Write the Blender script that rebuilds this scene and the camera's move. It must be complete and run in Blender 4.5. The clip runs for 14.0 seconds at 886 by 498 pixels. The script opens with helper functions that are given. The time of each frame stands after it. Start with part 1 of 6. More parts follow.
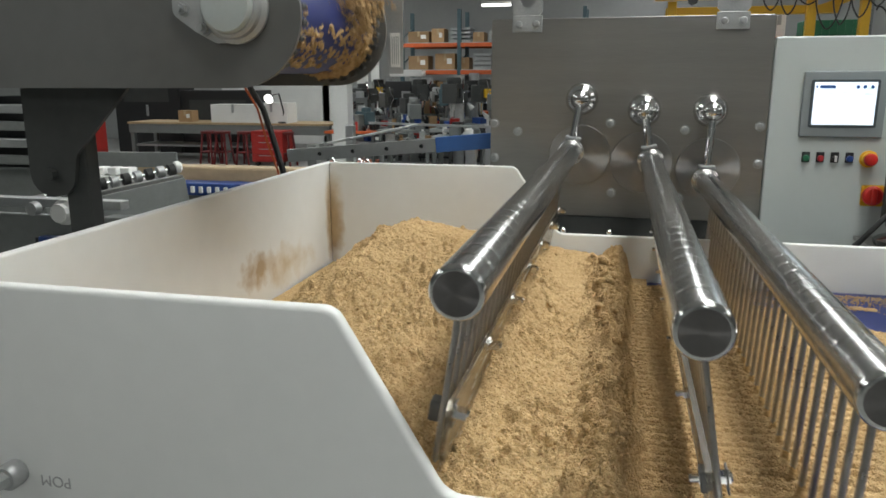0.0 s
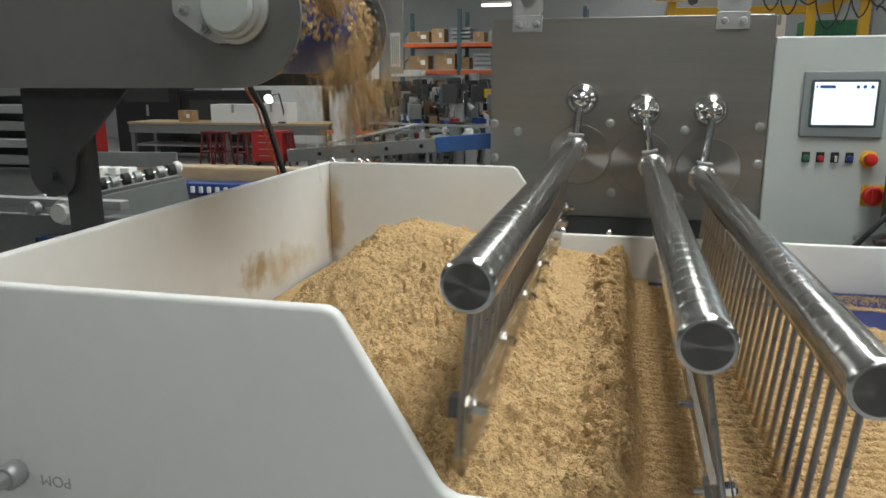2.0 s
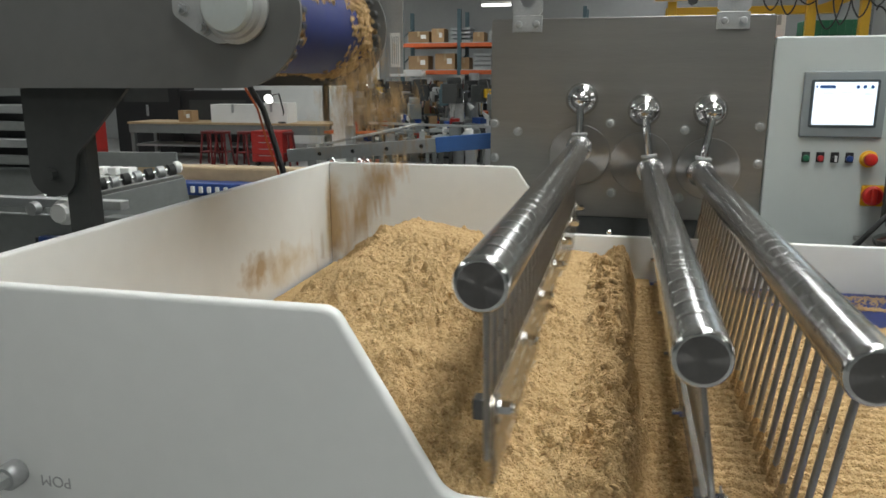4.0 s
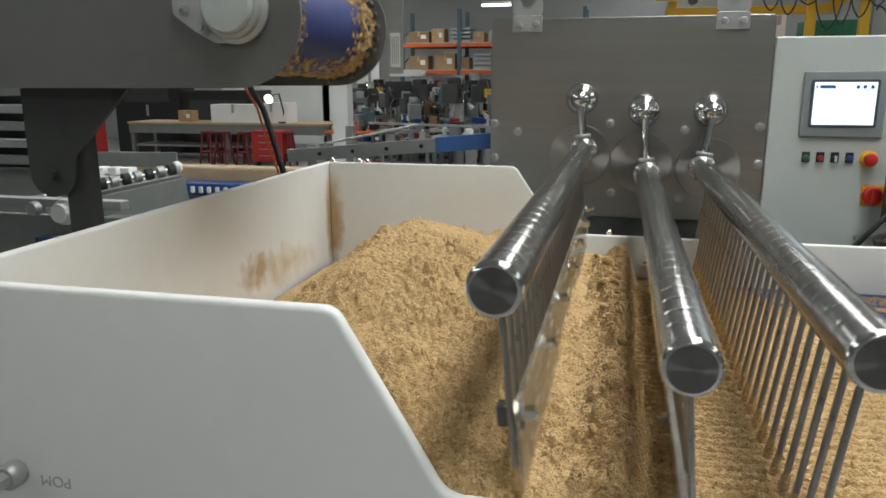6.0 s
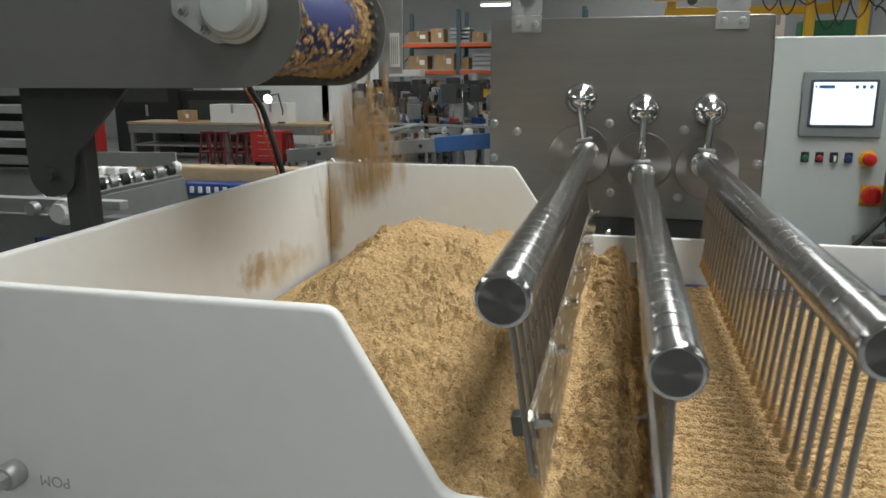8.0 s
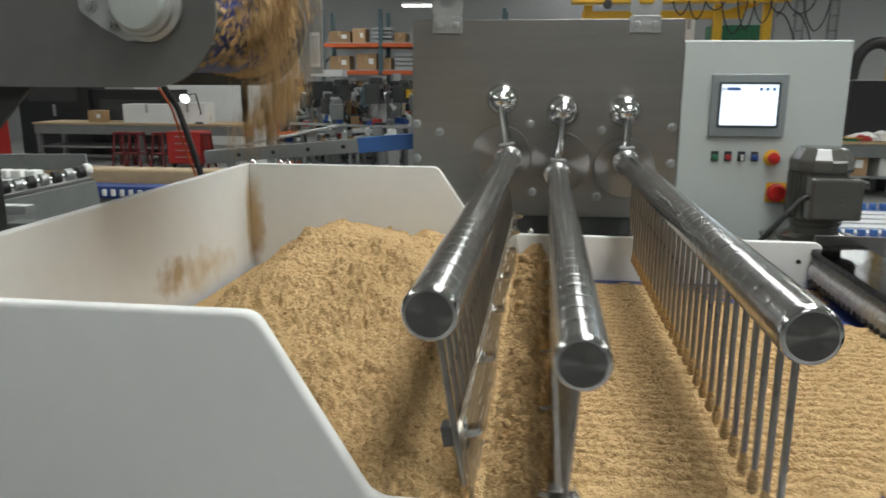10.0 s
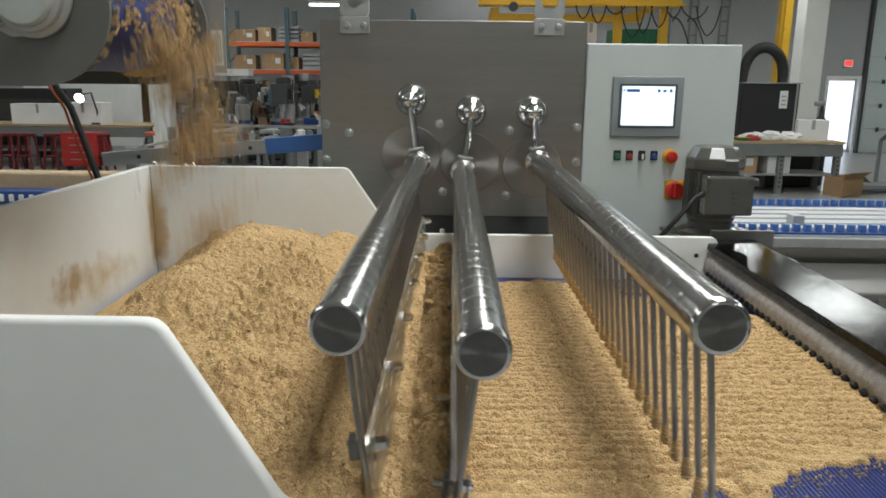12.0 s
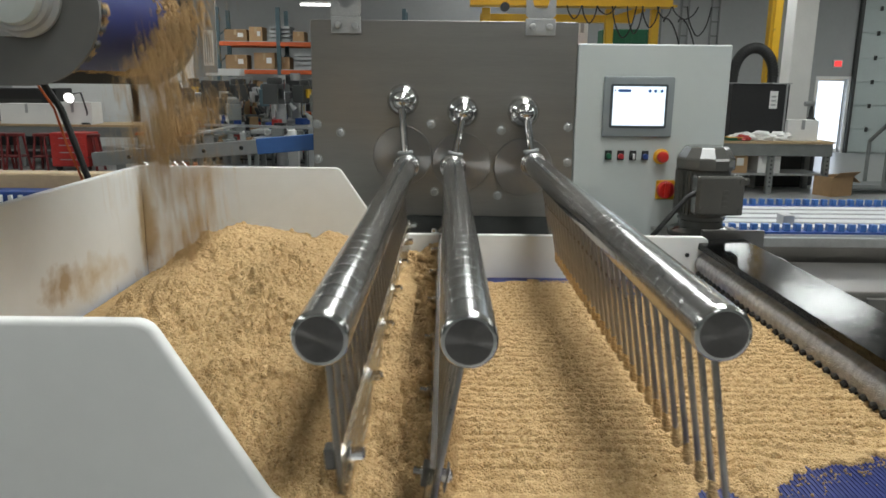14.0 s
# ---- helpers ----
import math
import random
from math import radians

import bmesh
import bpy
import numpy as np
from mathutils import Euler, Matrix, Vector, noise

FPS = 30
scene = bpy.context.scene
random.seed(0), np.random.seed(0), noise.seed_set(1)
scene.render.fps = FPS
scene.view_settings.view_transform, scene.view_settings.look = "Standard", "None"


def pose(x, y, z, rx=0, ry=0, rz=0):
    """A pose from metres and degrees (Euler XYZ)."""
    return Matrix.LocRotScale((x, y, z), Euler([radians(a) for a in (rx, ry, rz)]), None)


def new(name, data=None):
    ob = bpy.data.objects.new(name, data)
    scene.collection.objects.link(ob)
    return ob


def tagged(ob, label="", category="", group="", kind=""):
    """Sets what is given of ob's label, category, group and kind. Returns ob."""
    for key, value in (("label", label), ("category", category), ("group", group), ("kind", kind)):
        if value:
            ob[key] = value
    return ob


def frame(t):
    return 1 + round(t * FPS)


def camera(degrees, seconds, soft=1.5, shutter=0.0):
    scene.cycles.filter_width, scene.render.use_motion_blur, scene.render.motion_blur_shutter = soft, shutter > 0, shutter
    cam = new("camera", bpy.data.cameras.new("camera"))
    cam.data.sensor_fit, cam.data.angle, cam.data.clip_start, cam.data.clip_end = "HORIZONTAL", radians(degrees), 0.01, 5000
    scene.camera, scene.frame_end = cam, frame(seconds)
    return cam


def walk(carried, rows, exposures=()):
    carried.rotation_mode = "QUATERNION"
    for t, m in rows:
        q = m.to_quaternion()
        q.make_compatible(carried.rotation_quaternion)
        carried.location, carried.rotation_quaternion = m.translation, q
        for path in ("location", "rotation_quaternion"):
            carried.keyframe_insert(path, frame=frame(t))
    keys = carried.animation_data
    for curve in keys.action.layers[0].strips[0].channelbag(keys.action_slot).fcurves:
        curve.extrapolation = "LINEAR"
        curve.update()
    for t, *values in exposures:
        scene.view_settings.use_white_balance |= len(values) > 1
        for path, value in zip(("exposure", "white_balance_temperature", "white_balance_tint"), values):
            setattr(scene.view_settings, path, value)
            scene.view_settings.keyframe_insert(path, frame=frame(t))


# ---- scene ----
# ================= camera =================
EYE = 1.9
cam = camera(61.6, 14.0, soft=1.6, shutter=0.7)
PAN = [
    (0.0, 13.21, -12.91, 0.12), (7.3, 13.21, -12.91, 0.12), (8.2, 13.1, -12.91, 0.11), (8.8, 12.35, -12.9, 0.07), (9.3, 10.85, -12.9, -0.01),
    (9.5, 10.02, -12.89, -0.06), (10.0, 7.36, -12.87, -0.22), (10.5, 4.78, -12.83, -0.33), (11.0, 3.26, -12.81, -0.4),
    (11.5, 1.70, -12.8, -0.54), (12.0, 0.57, -12.79, -0.57), (12.5, 0.0, -12.78, -0.6), (13.0, -0.06, -12.78, -0.61), (14.0, -0.06, -12.78, -0.61),
]
ARM = 0.025          # the lens sits this far before the pan head's axis
walk(cam, [(t, pose(-ARM * math.sin(radians(yaw)), ARM * (math.cos(radians(yaw)) - 1), EYE, 90 + pitch, roll, yaw)) for t, yaw, pitch, roll in PAN])

# ================= light =================
world = bpy.data.worlds.new("world")
scene.world = world
world.use_nodes = True
wn = world.node_tree
sky = wn.nodes.new("ShaderNodeTexSky")
sky.sky_type, sky.sun_disc = 'NISHITA', False
sky.sun_elevation, sky.sun_rotation = radians(40), radians(60)
wn.links.new(sky.outputs[0], wn.nodes["Background"].inputs[0])
wn.nodes["Background"].inputs[1].default_value = 0.1
scene.view_settings.exposure = -0.33


def area_lamp(name, x, y, z, sx, sy, power, color=(0.885, 0.99, 0.99)):
    d = bpy.data.lights.new(name, "AREA")
    d.shape, d.size, d.size_y, d.energy, d.color = "RECTANGLE", sx, sy, power, color
    ob = new(name, d)
    ob.matrix_basis = pose(x, y, z)
    return ob


CEIL = 6.2
# rows of linear ceiling fixtures along the hall, lamp by lamp, all out of view
LAMPS = [(0.9, 0.0 + 1.75 * k, 1.02) for k in range(4)]
# the lamps at y = -5.5 are added fill for the faces turned south
LAMPS += [(-6.0, y, p) for y, p in ((-5.5, 1.25), (-1.0, 1.2), (3.5, 1.9), (8.0, 1.7), (12.5, 1.3), (17.0, 1.3))]
LAMPS += [(6.6, y, p) for y, p in ((-5.5, 0.9), (-1.0, 0.6), (3.5, 1.0), (8.0, 1.5), (12.5, 1.3), (17.0, 1.3))]
LAMPS += [(0.9, -5.5, 1.1), (-13.0, 12.0, 1.5), (-13.0, 17.5, 1.5), (12.5, 17.5, 1.8)]
for lx, ly, lp in LAMPS:
    area_lamp("ceiling_lamp_light", lx, ly, 4.93, 1.2, 1.35, 40 * lp)

# ================= materials =================


def mat(name, color, rough=0.5, metal=0.0, var=0.12, scale=8.0, bump=0.0, bscale=60.0, stretch=(1, 1, 1), spec=0.5, emit=None, coat=0.0, rvar=0.1, dirt=None, trans=0.0, rand=0.0):
    """Noise at two scales on colour and roughness, with a fine bump."""
    m = bpy.data.materials.new(name)
    m.use_nodes = True
    t = m.node_tree
    b = t.nodes["Principled BSDF"]
    N, L = t.nodes.new, t.links.new
    co = N("ShaderNodeTexCoord")
    mp = N("ShaderNodeMapping")
    mp.inputs["Scale"].default_value = stretch
    L(co.outputs["Object"], mp.inputs[0])
    n1, n2 = N("ShaderNodeTexNoise"), N("ShaderNodeTexNoise")
    n1.inputs["Scale"].default_value, n2.inputs["Scale"].default_value = scale, scale * 9
    n1.inputs["Detail"].default_value = 4
    L(mp.outputs[0], n1.inputs[0]), L(mp.outputs[0], n2.inputs[0])
    mix = N("ShaderNodeMath")
    mix.operation = "MULTIPLY_ADD"
    mix.inputs[1].default_value = 0.6
    L(n1.outputs[0], mix.inputs[0])
    half = N("ShaderNodeMath")
    half.operation = "MULTIPLY"
    half.inputs[1].default_value = 0.4
    L(n2.outputs[0], half.inputs[0]), L(half.outputs[0], mix.inputs[2])
    ramp = N("ShaderNodeValToRGB")
    ramp.color_ramp.elements[0].position, ramp.color_ramp.elements[1].position = 0.3, 0.7
    lo = [c * (1 - var) for c in color]
    hi = [min(1, c * (1 + var)) for c in color]
    ramp.color_ramp.elements[0].color, ramp.color_ramp.elements[1].color = (*lo, 1), (*hi, 1)
    L(mix.outputs[0], ramp.inputs[0])
    out = ramp.outputs[0]
    if dirt:
        n3 = N("ShaderNodeTexNoise")
        n3.inputs["Scale"].default_value, n3.inputs["Detail"].default_value = dirt[1], 6
        L(co.outputs["Object"], n3.inputs[0])
        r3 = N("ShaderNodeValToRGB")
        r3.color_ramp.elements[0].position, r3.color_ramp.elements[1].position = dirt[2], dirt[2] + 0.12
        L(n3.outputs[0], r3.inputs[0])
        mx = N("ShaderNodeMix")
        mx.data_type = "RGBA"
        mx.inputs[7].default_value = (*dirt[0], 1)
        L(r3.outputs[0], mx.inputs[0]), L(out, mx.inputs[6])
        out = mx.outputs[2]
    if rand:
        oi, hv = N("ShaderNodeObjectInfo"), N("ShaderNodeHueSaturation")
        mr = N("ShaderNodeMapRange")
        mr.inputs[3].default_value, mr.inputs[4].default_value = 1 - rand, 1 + rand
        L(oi.outputs["Random"], mr.inputs[0]), L(mr.outputs[0], hv.inputs["Value"]), L(out, hv.inputs["Color"])
        out = hv.outputs[0]
    L(out, b.inputs["Base Color"])
    rr = N("ShaderNodeMapRange")
    rr.inputs[3].default_value, rr.inputs[4].default_value = max(0.02, rough - rvar), min(1, rough + rvar)
    L(mix.outputs[0], rr.inputs[0]), L(rr.outputs[0], b.inputs["Roughness"])
    b.inputs["Metallic"].default_value = metal
    b.inputs["Specular IOR Level"].default_value = spec
    b.inputs["Coat Weight"].default_value = coat
    b.inputs["Transmission Weight"].default_value = trans
    if bump:
        nb, bp = N("ShaderNodeTexNoise"), N("ShaderNodeBump")
        nb.inputs["Scale"].default_value, nb.inputs["Detail"].default_value = bscale, 5
        L(mp.outputs[0], nb.inputs[0]), L(nb.outputs[0], bp.inputs["Height"])
        bp.inputs["Strength"].default_value, bp.inputs["Distance"].default_value = bump, 0.5 / bscale
        L(bp.outputs[0], b.inputs["Normal"])
    if emit:
        b.inputs["Emission Color"].default_value, b.inputs["Emission Strength"].default_value = (*emit[0], 1), emit[1]
    return m


M = {
    "pom": mat("white_plastic", (0.74, 0.745, 0.73), 0.38, var=0.03, scale=3, bump=0.03, bscale=180),
    "steel": mat("brushed_steel", (0.33, 0.318, 0.30), 0.36, 1.0, var=0.07, scale=2.5, stretch=(1, 1, 14), bump=0.05, bscale=160, rvar=0.08),
    "tube": mat("polished_steel", (0.58, 0.575, 0.565), 0.19, 1.0, var=0.07, scale=6, rvar=0.05, stretch=(1, 0.2, 1), bump=0.03, bscale=300, dirt=((0.42, 0.40, 0.37), 90, 0.6)),
    "rim": mat("polished_rim", (0.66, 0.66, 0.65), 0.13, 1.0, var=0.08, scale=40, rvar=0.05, bump=0.06, bscale=160),
    "cap_face": mat("turned_end_face", (0.2, 0.19, 0.185), 0.34, 1.0, var=0.08, scale=30, rvar=0.06, dirt=((0.13, 0.12, 0.115), 60, 0.6)),
    "darksteel": mat("dark_clamp_steel", (0.17, 0.17, 0.17), 0.35, 1.0, var=0.1, scale=40),
    "chrome": mat("chrome", (0.70, 0.70, 0.70), 0.1, 1.0, var=0.04, scale=20, rvar=0.04),
    "turned": mat("turned_steel", (0.33, 0.325, 0.32), 0.34, 1.0, var=0.05, scale=30, rvar=0.06),
    "rod": mat("finger_steel", (0.33, 0.32, 0.31), 0.3, 1.0, var=0.12, scale=25, dirt=((0.42, 0.3, 0.16), 40, 0.68)),
    "grey": mat("conveyor_grey", (0.15, 0.15, 0.143), 0.5, 0.25, var=0.1, scale=3, bump=0.03, bscale=100),
    "darkgrey": mat("dark_grey_paint", (0.045, 0.047, 0.045), 0.5, var=0.15, scale=6),
    "cab": mat("cabinet_paint", (0.50, 0.54, 0.53), 0.5, var=0.02, scale=4, bump=0.06, bscale=300),
    "bezel": mat("screen_bezel", (0.25, 0.28, 0.29), 0.5, var=0.04, scale=20),
    "black": mat("black_plastic", (0.018, 0.018, 0.019), 0.45, var=0.2, scale=20),
    "belt": mat("blue_belt", (0.015, 0.026, 0.135), 0.5, var=0.15, scale=30, bump=0.1, bscale=200),
    "blue": mat("blue_plastic", (0.02, 0.06, 0.24), 0.4, var=0.1, scale=30),
    "red": mat("red_paint", (0.42, 0.03, 0.025), 0.42, var=0.15, scale=6),
    "orange": mat("orange_beam_paint", (0.62, 0.12, 0.03), 0.5, var=0.15, scale=6),
    "yellow": mat("yellow_paint", (0.68, 0.40, 0.02), 0.45, var=0.1, scale=5, dirt=((0.3, 0.2, 0.05), 5, 0.68)),
    "green": mat("green_plastic", (0.012, 0.13, 0.06), 0.45, var=0.1, scale=20),
    "wall": mat("painted_wall", (0.35, 0.36, 0.355), 0.8, var=0.05, scale=1.2, bump=0.1, bscale=40),
    "white": mat("white_paint", (0.78, 0.78, 0.76), 0.55, var=0.05, scale=3),
    "floor": mat("sealed_concrete", (0.30, 0.30, 0.29), 0.32, var=0.14, scale=1.1, bump=0.04, bscale=30, dirt=((0.2, 0.19, 0.18), 1.7, 0.6)),
    "wood": mat("plywood_top", (0.46, 0.34, 0.20), 0.55, var=0.15, scale=4, stretch=(1, 8, 1)),
    "card": mat("cardboard", (0.36, 0.23, 0.12), 0.8, var=0.12, scale=8, rand=0.25),
    "rack": mat("rack_blue_grey", (0.07, 0.12, 0.14), 0.5, var=0.15, scale=6),
    "bench": mat("bench_grey", (0.19, 0.20, 0.195), 0.5, var=0.12, scale=5),
    "alu": mat("aluminium", (0.52, 0.53, 0.53), 0.36, 1.0, var=0.07, scale=10),
    "galv": mat("galvanised_steel", (0.42, 0.43, 0.43), 0.45, 0.7, var=0.12, scale=20),
    "motor": mat("motor_grey", (0.085, 0.083, 0.075), 0.22, 0.0, var=0.06, scale=14, coat=0.5),
    "bearing": mat("bearing_cast", (0.42, 0.43, 0.43), 0.4, 0.35, var=0.08, scale=12, bump=0.05, bscale=80),
    "cap": mat("bearing_cap", (0.46, 0.50, 0.49), 0.42, var=0.04, scale=12),
    "ghost": mat("faint_stamp", (0.36, 0.365, 0.36), 0.5, var=0.1, scale=200),
    "belt_rib": mat("blue_belt_rib", (0.017, 0.03, 0.155), 0.42, var=0.2, scale=40),
    "bezel_dark": mat("screen_bezel_dark", (0.06, 0.075, 0.085), 0.4, var=0.05, scale=20),
    "yellow_plastic": mat("yellow_plastic", (0.75, 0.42, 0.02), 0.4, var=0.05, scale=20),
    "red_plastic": mat("red_plastic", (0.5, 0.02, 0.015), 0.35, var=0.08, scale=20),
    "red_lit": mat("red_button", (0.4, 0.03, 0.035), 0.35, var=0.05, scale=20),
    "sheet": mat("bright_sheet_steel", (0.09, 0.092, 0.092), 0.12, 1.0, var=0.06, scale=4, bump=0.012, bscale=9, rvar=0.05),
    "blue_light": mat("light_blue_plastic", (0.05, 0.14, 0.38), 0.4, var=0.1, scale=30),
    "darkred": mat("dark_red_paint", (0.16, 0.02, 0.02), 0.45, var=0.15, scale=6),
    "bulb": mat("lamp_bulb", (0.9, 0.9, 0.9), 0.4, var=0.01, emit=((1.0, 0.97, 0.92), 5.0)),
    "gdoor": mat("garage_door_paint", (0.47, 0.53, 0.52), 0.5, var=0.05, scale=2),
    "slat": mat("belt_slat_white", (0.42, 0.43, 0.44), 0.5, var=0.05, scale=8),
    "rubber": mat("black_rubber", (0.02, 0.02, 0.02), 0.6, var=0.2, scale=30),
    "bristle": mat("brush_bristle", (0.42, 0.42, 0.42), 0.9, var=0.35, scale=60, bump=0.6, bscale=180),
    "tuft": mat("dark_bristle_tuft", (0.05, 0.048, 0.044), 0.95, var=0.3, scale=90, bump=0.5, bscale=300, spec=0.1),
    "ceiling": mat("ceiling_deck", (0.60, 0.60, 0.58), 0.8, var=0.06, scale=2, stretch=(1, 12, 1)),
    # glow of the unseen row added for reflections in the rake tubes
    "added_lamp_row": mat("added_row_lens", (0.9, 0.9, 0.9), 0.4, var=0.01, emit=((0.95, 0.985, 1.0), 14.0)),
    "lamp": mat("lamp_lens", (0.9, 0.9, 0.9), 0.4, var=0.01, emit=((1.0, 0.97, 0.92), 8.0)),
    "screen": mat("screen_glow", (0.6, 0.65, 0.7), 0.2, var=0.01, emit=((0.80, 0.90, 1.0), 1.25)),
    "ink": mat("screen_ink", (0.02, 0.06, 0.18), 0.4, var=0.01, emit=((0.05, 0.15, 0.4), 0.4)),
    "mint": mat("screen_mint", (0.5, 0.8, 0.5), 0.4, var=0.01, emit=((0.55, 0.9, 0.6), 1.0)),
    "day": mat("daylight_glass", (0.8, 0.85, 0.95), 0.3, var=0.01, emit=((0.75, 0.85, 1.0), 2.6)),
    "exit": mat("exit_glow", (0.8, 0.05, 0.05), 0.4, var=0.01, emit=((1.0, 0.05, 0.05), 1.4)),
}


def clear_plastic():
    m = bpy.data.materials.new("clear_plastic")
    m.use_nodes = True
    b = m.node_tree.nodes["Principled BSDF"]
    b.inputs["Base Color"].default_value = (0.78, 0.73, 0.62, 1)
    b.inputs["Roughness"].default_value, b.inputs["Transmission Weight"].default_value, b.inputs["IOR"].default_value = 0.14, 0.92, 1.25
    t = m.node_tree
    n, r = t.nodes.new("ShaderNodeTexNoise"), t.nodes.new("ShaderNodeMapRange")
    n.inputs["Scale"].default_value = 14
    r.inputs[3].default_value, r.inputs[4].default_value = 0.05, 0.4
    t.links.new(n.outputs[0], r.inputs[0]), t.links.new(r.outputs[0], b.inputs["Roughness"])
    return m


M["clear"] = clear_plastic()


def crumb_material():
    """Granular baked crumb: grains of several browns, rough, with grain relief."""
    m = bpy.data.materials.new("product_crumb")
    m.use_nodes = True
    t = m.node_tree
    N, L = t.nodes.new, t.links.new
    b = t.nodes["Principled BSDF"]
    co = N("ShaderNodeTexCoord")
    v1, v2 = N("ShaderNodeTexVoronoi"), N("ShaderNodeTexVoronoi")
    v1.inputs["Scale"].default_value, v2.inputs["Scale"].default_value = 260, 520
    n1 = N("ShaderNodeTexNoise")
    n1.inputs["Scale"].default_value, n1.inputs["Detail"].default_value = 22, 6
    for k in (v1, v2, n1):
        L(co.outputs["Object"], k.inputs["Vector"])
    sep = N("ShaderNodeSeparateColor")
    L(v1.outputs["Color"], sep.inputs[0])
    ramp = N("ShaderNodeValToRGB")
    e = ramp.color_ramp.elements
    e[0].position, e[0].color = 0.0, (0.39, 0.25, 0.118, 1)
    e[1].position, e[1].color = 1.0, (0.62, 0.44, 0.236, 1)
    for p, c in ((0.07, (0.45, 0.298, 0.148, 1)), (0.2, (0.51, 0.346, 0.17, 1)), (0.7, (0.55, 0.381, 0.193, 1))):
        q = e.new(p)
        q.color = c
    L(sep.outputs[0], ramp.inputs[0])
    mx = N("ShaderNodeMix")
    mx.data_type, mx.blend_type = "RGBA", "MULTIPLY"
    mr = N("ShaderNodeValToRGB")
    mr.color_ramp.elements[0].position, mr.color_ramp.elements[1].position = 0.3, 0.7
    mr.color_ramp.elements[0].color, mr.color_ramp.elements[1].color = (0.955, 0.945, 0.93, 1), (1, 1, 1, 1)
    L(n1.outputs[0], mr.inputs[0])
    mx.inputs[0].default_value = 1.0
    L(ramp.outputs[0], mx.inputs[6]), L(mr.outputs[0], mx.inputs[7]), L(mx.outputs[2], b.inputs["Base Color"])
    b.inputs["Roughness"].default_value, b.inputs["Specular IOR Level"].default_value = 0.9, 0.12
    b1, b2 = N("ShaderNodeBump"), N("ShaderNodeBump")
    for bp, v, d in ((b1, v1, 0.0022), (b2, v2, 0.0009)):
        bp.invert = True
        bp.inputs["Strength"].default_value, bp.inputs["Distance"].default_value = 1.0, d
        L(v.outputs["Distance"], bp.inputs["Height"])
    L(b1.outputs[0], b2.inputs["Normal"]), L(b2.outputs[0], b.inputs["Normal"])
    return m


M["tan"] = crumb_material()


def radial_brush(m, axis, amount):
    """Turned metal: the brushing runs in circles."""
    t = m.node_tree
    g = t.nodes.new("ShaderNodeTangent")
    g.direction_type, g.axis = "RADIAL", axis
    b = t.nodes["Principled BSDF"]
    b.inputs["Anisotropic"].default_value = amount
    t.links.new(g.outputs[0], b.inputs["Tangent"])


radial_brush(M["turned"], "Y", 0.85)
radial_brush(M["cap_face"], "Y", 0.92)
radial_brush(M["tube"], "Y", 0.75)      # grain along the tube spreads the light round it


def stain(m, cx, cy, cz, rx, ry, rz, color, scale, cut):
    """A brown product stain with a ragged outline at a place on the plastic."""
    t = m.node_tree
    N, L = t.nodes.new, t.links.new
    b = t.nodes["Principled BSDF"]
    src = b.inputs["Base Color"].links[0].from_socket
    co, mp, ln = N("ShaderNodeTexCoord"), N("ShaderNodeMapping"), N("ShaderNodeVectorMath")
    mp.inputs["Location"].default_value = (-cx / rx, -cy / ry, -cz / rz)
    mp.inputs["Scale"].default_value = (1 / rx, 1 / ry, 1 / rz)
    ln.operation = "LENGTH"
    L(co.outputs["Object"], mp.inputs[0]), L(mp.outputs[0], ln.inputs[0])
    nz = N("ShaderNodeTexNoise")
    nz.inputs["Scale"].default_value, nz.inputs["Detail"].default_value = scale, 7
    L(co.outputs["Object"], nz.inputs[0])
    f1, f2, r = N("ShaderNodeMath"), N("ShaderNodeMath"), N("ShaderNodeMapRange")
    f1.operation, f1.inputs[0].default_value = "SUBTRACT", 1.0
    L(ln.outputs["Value"], f1.inputs[1])
    f2.operation = "ADD"
    L(f1.outputs[0], f2.inputs[0]), L(nz.outputs[0], f2.inputs[1])
    r.inputs[1].default_value, r.inputs[2].default_value = cut, cut + 0.55
    r.inputs[4].default_value = 0.85
    L(f2.outputs[0], r.inputs[0])
    mx = N("ShaderNodeMix")
    mx.data_type = "RGBA"
    mx.inputs[7].default_value = (*color, 1)
    L(r.outputs[0], mx.inputs[0]), L(src, mx.inputs[6]), L(mx.outputs[2], b.inputs["Base Color"])


ST = EYE - 0.565
stain(M["pom"], -0.855, 2.115, ST + 0.13, 0.045, 0.035, 0.16, (0.33, 0.19, 0.06), 26, 0.62)
stain(M["pom"], -0.86, 2.12, ST + 0.17, 0.075, 0.07, 0.2, (0.55, 0.43, 0.26), 14, 0.85)
stain(M["pom"], -0.86, 1.64, ST + 0.10, 0.03, 0.17, 0.085, (0.36, 0.22, 0.08), 30, 0.86)
stain(M["pom"], -0.86, 1.8, ST + 0.08, 0.03, 0.36, 0.11, (0.52, 0.40, 0.24), 20, 0.98)

# ================= mesh helpers =================


def box(bm, x0, y0, z0, x1, y1, z1, bev=0.0, m=None):
    r = bmesh.ops.create_cube(bm, size=1)
    vs = r["verts"]
    for v in vs:
        v.co = Vector(((x0 + x1) / 2 + v.co.x * (x1 - x0), (y0 + y1) / 2 + v.co.y * (y1 - y0), (z0 + z1) / 2 + v.co.z * (z1 - z0)))
    if bev:
        es = list({e for v in vs for e in v.link_edges})
        r = bmesh.ops.bevel(bm, geom=es, offset=bev, segments=2, affect="EDGES", profile=0.5)
        vs = r["verts"]
    if m:
        bmesh.ops.transform(bm, matrix=m, verts=vs)
    return bm


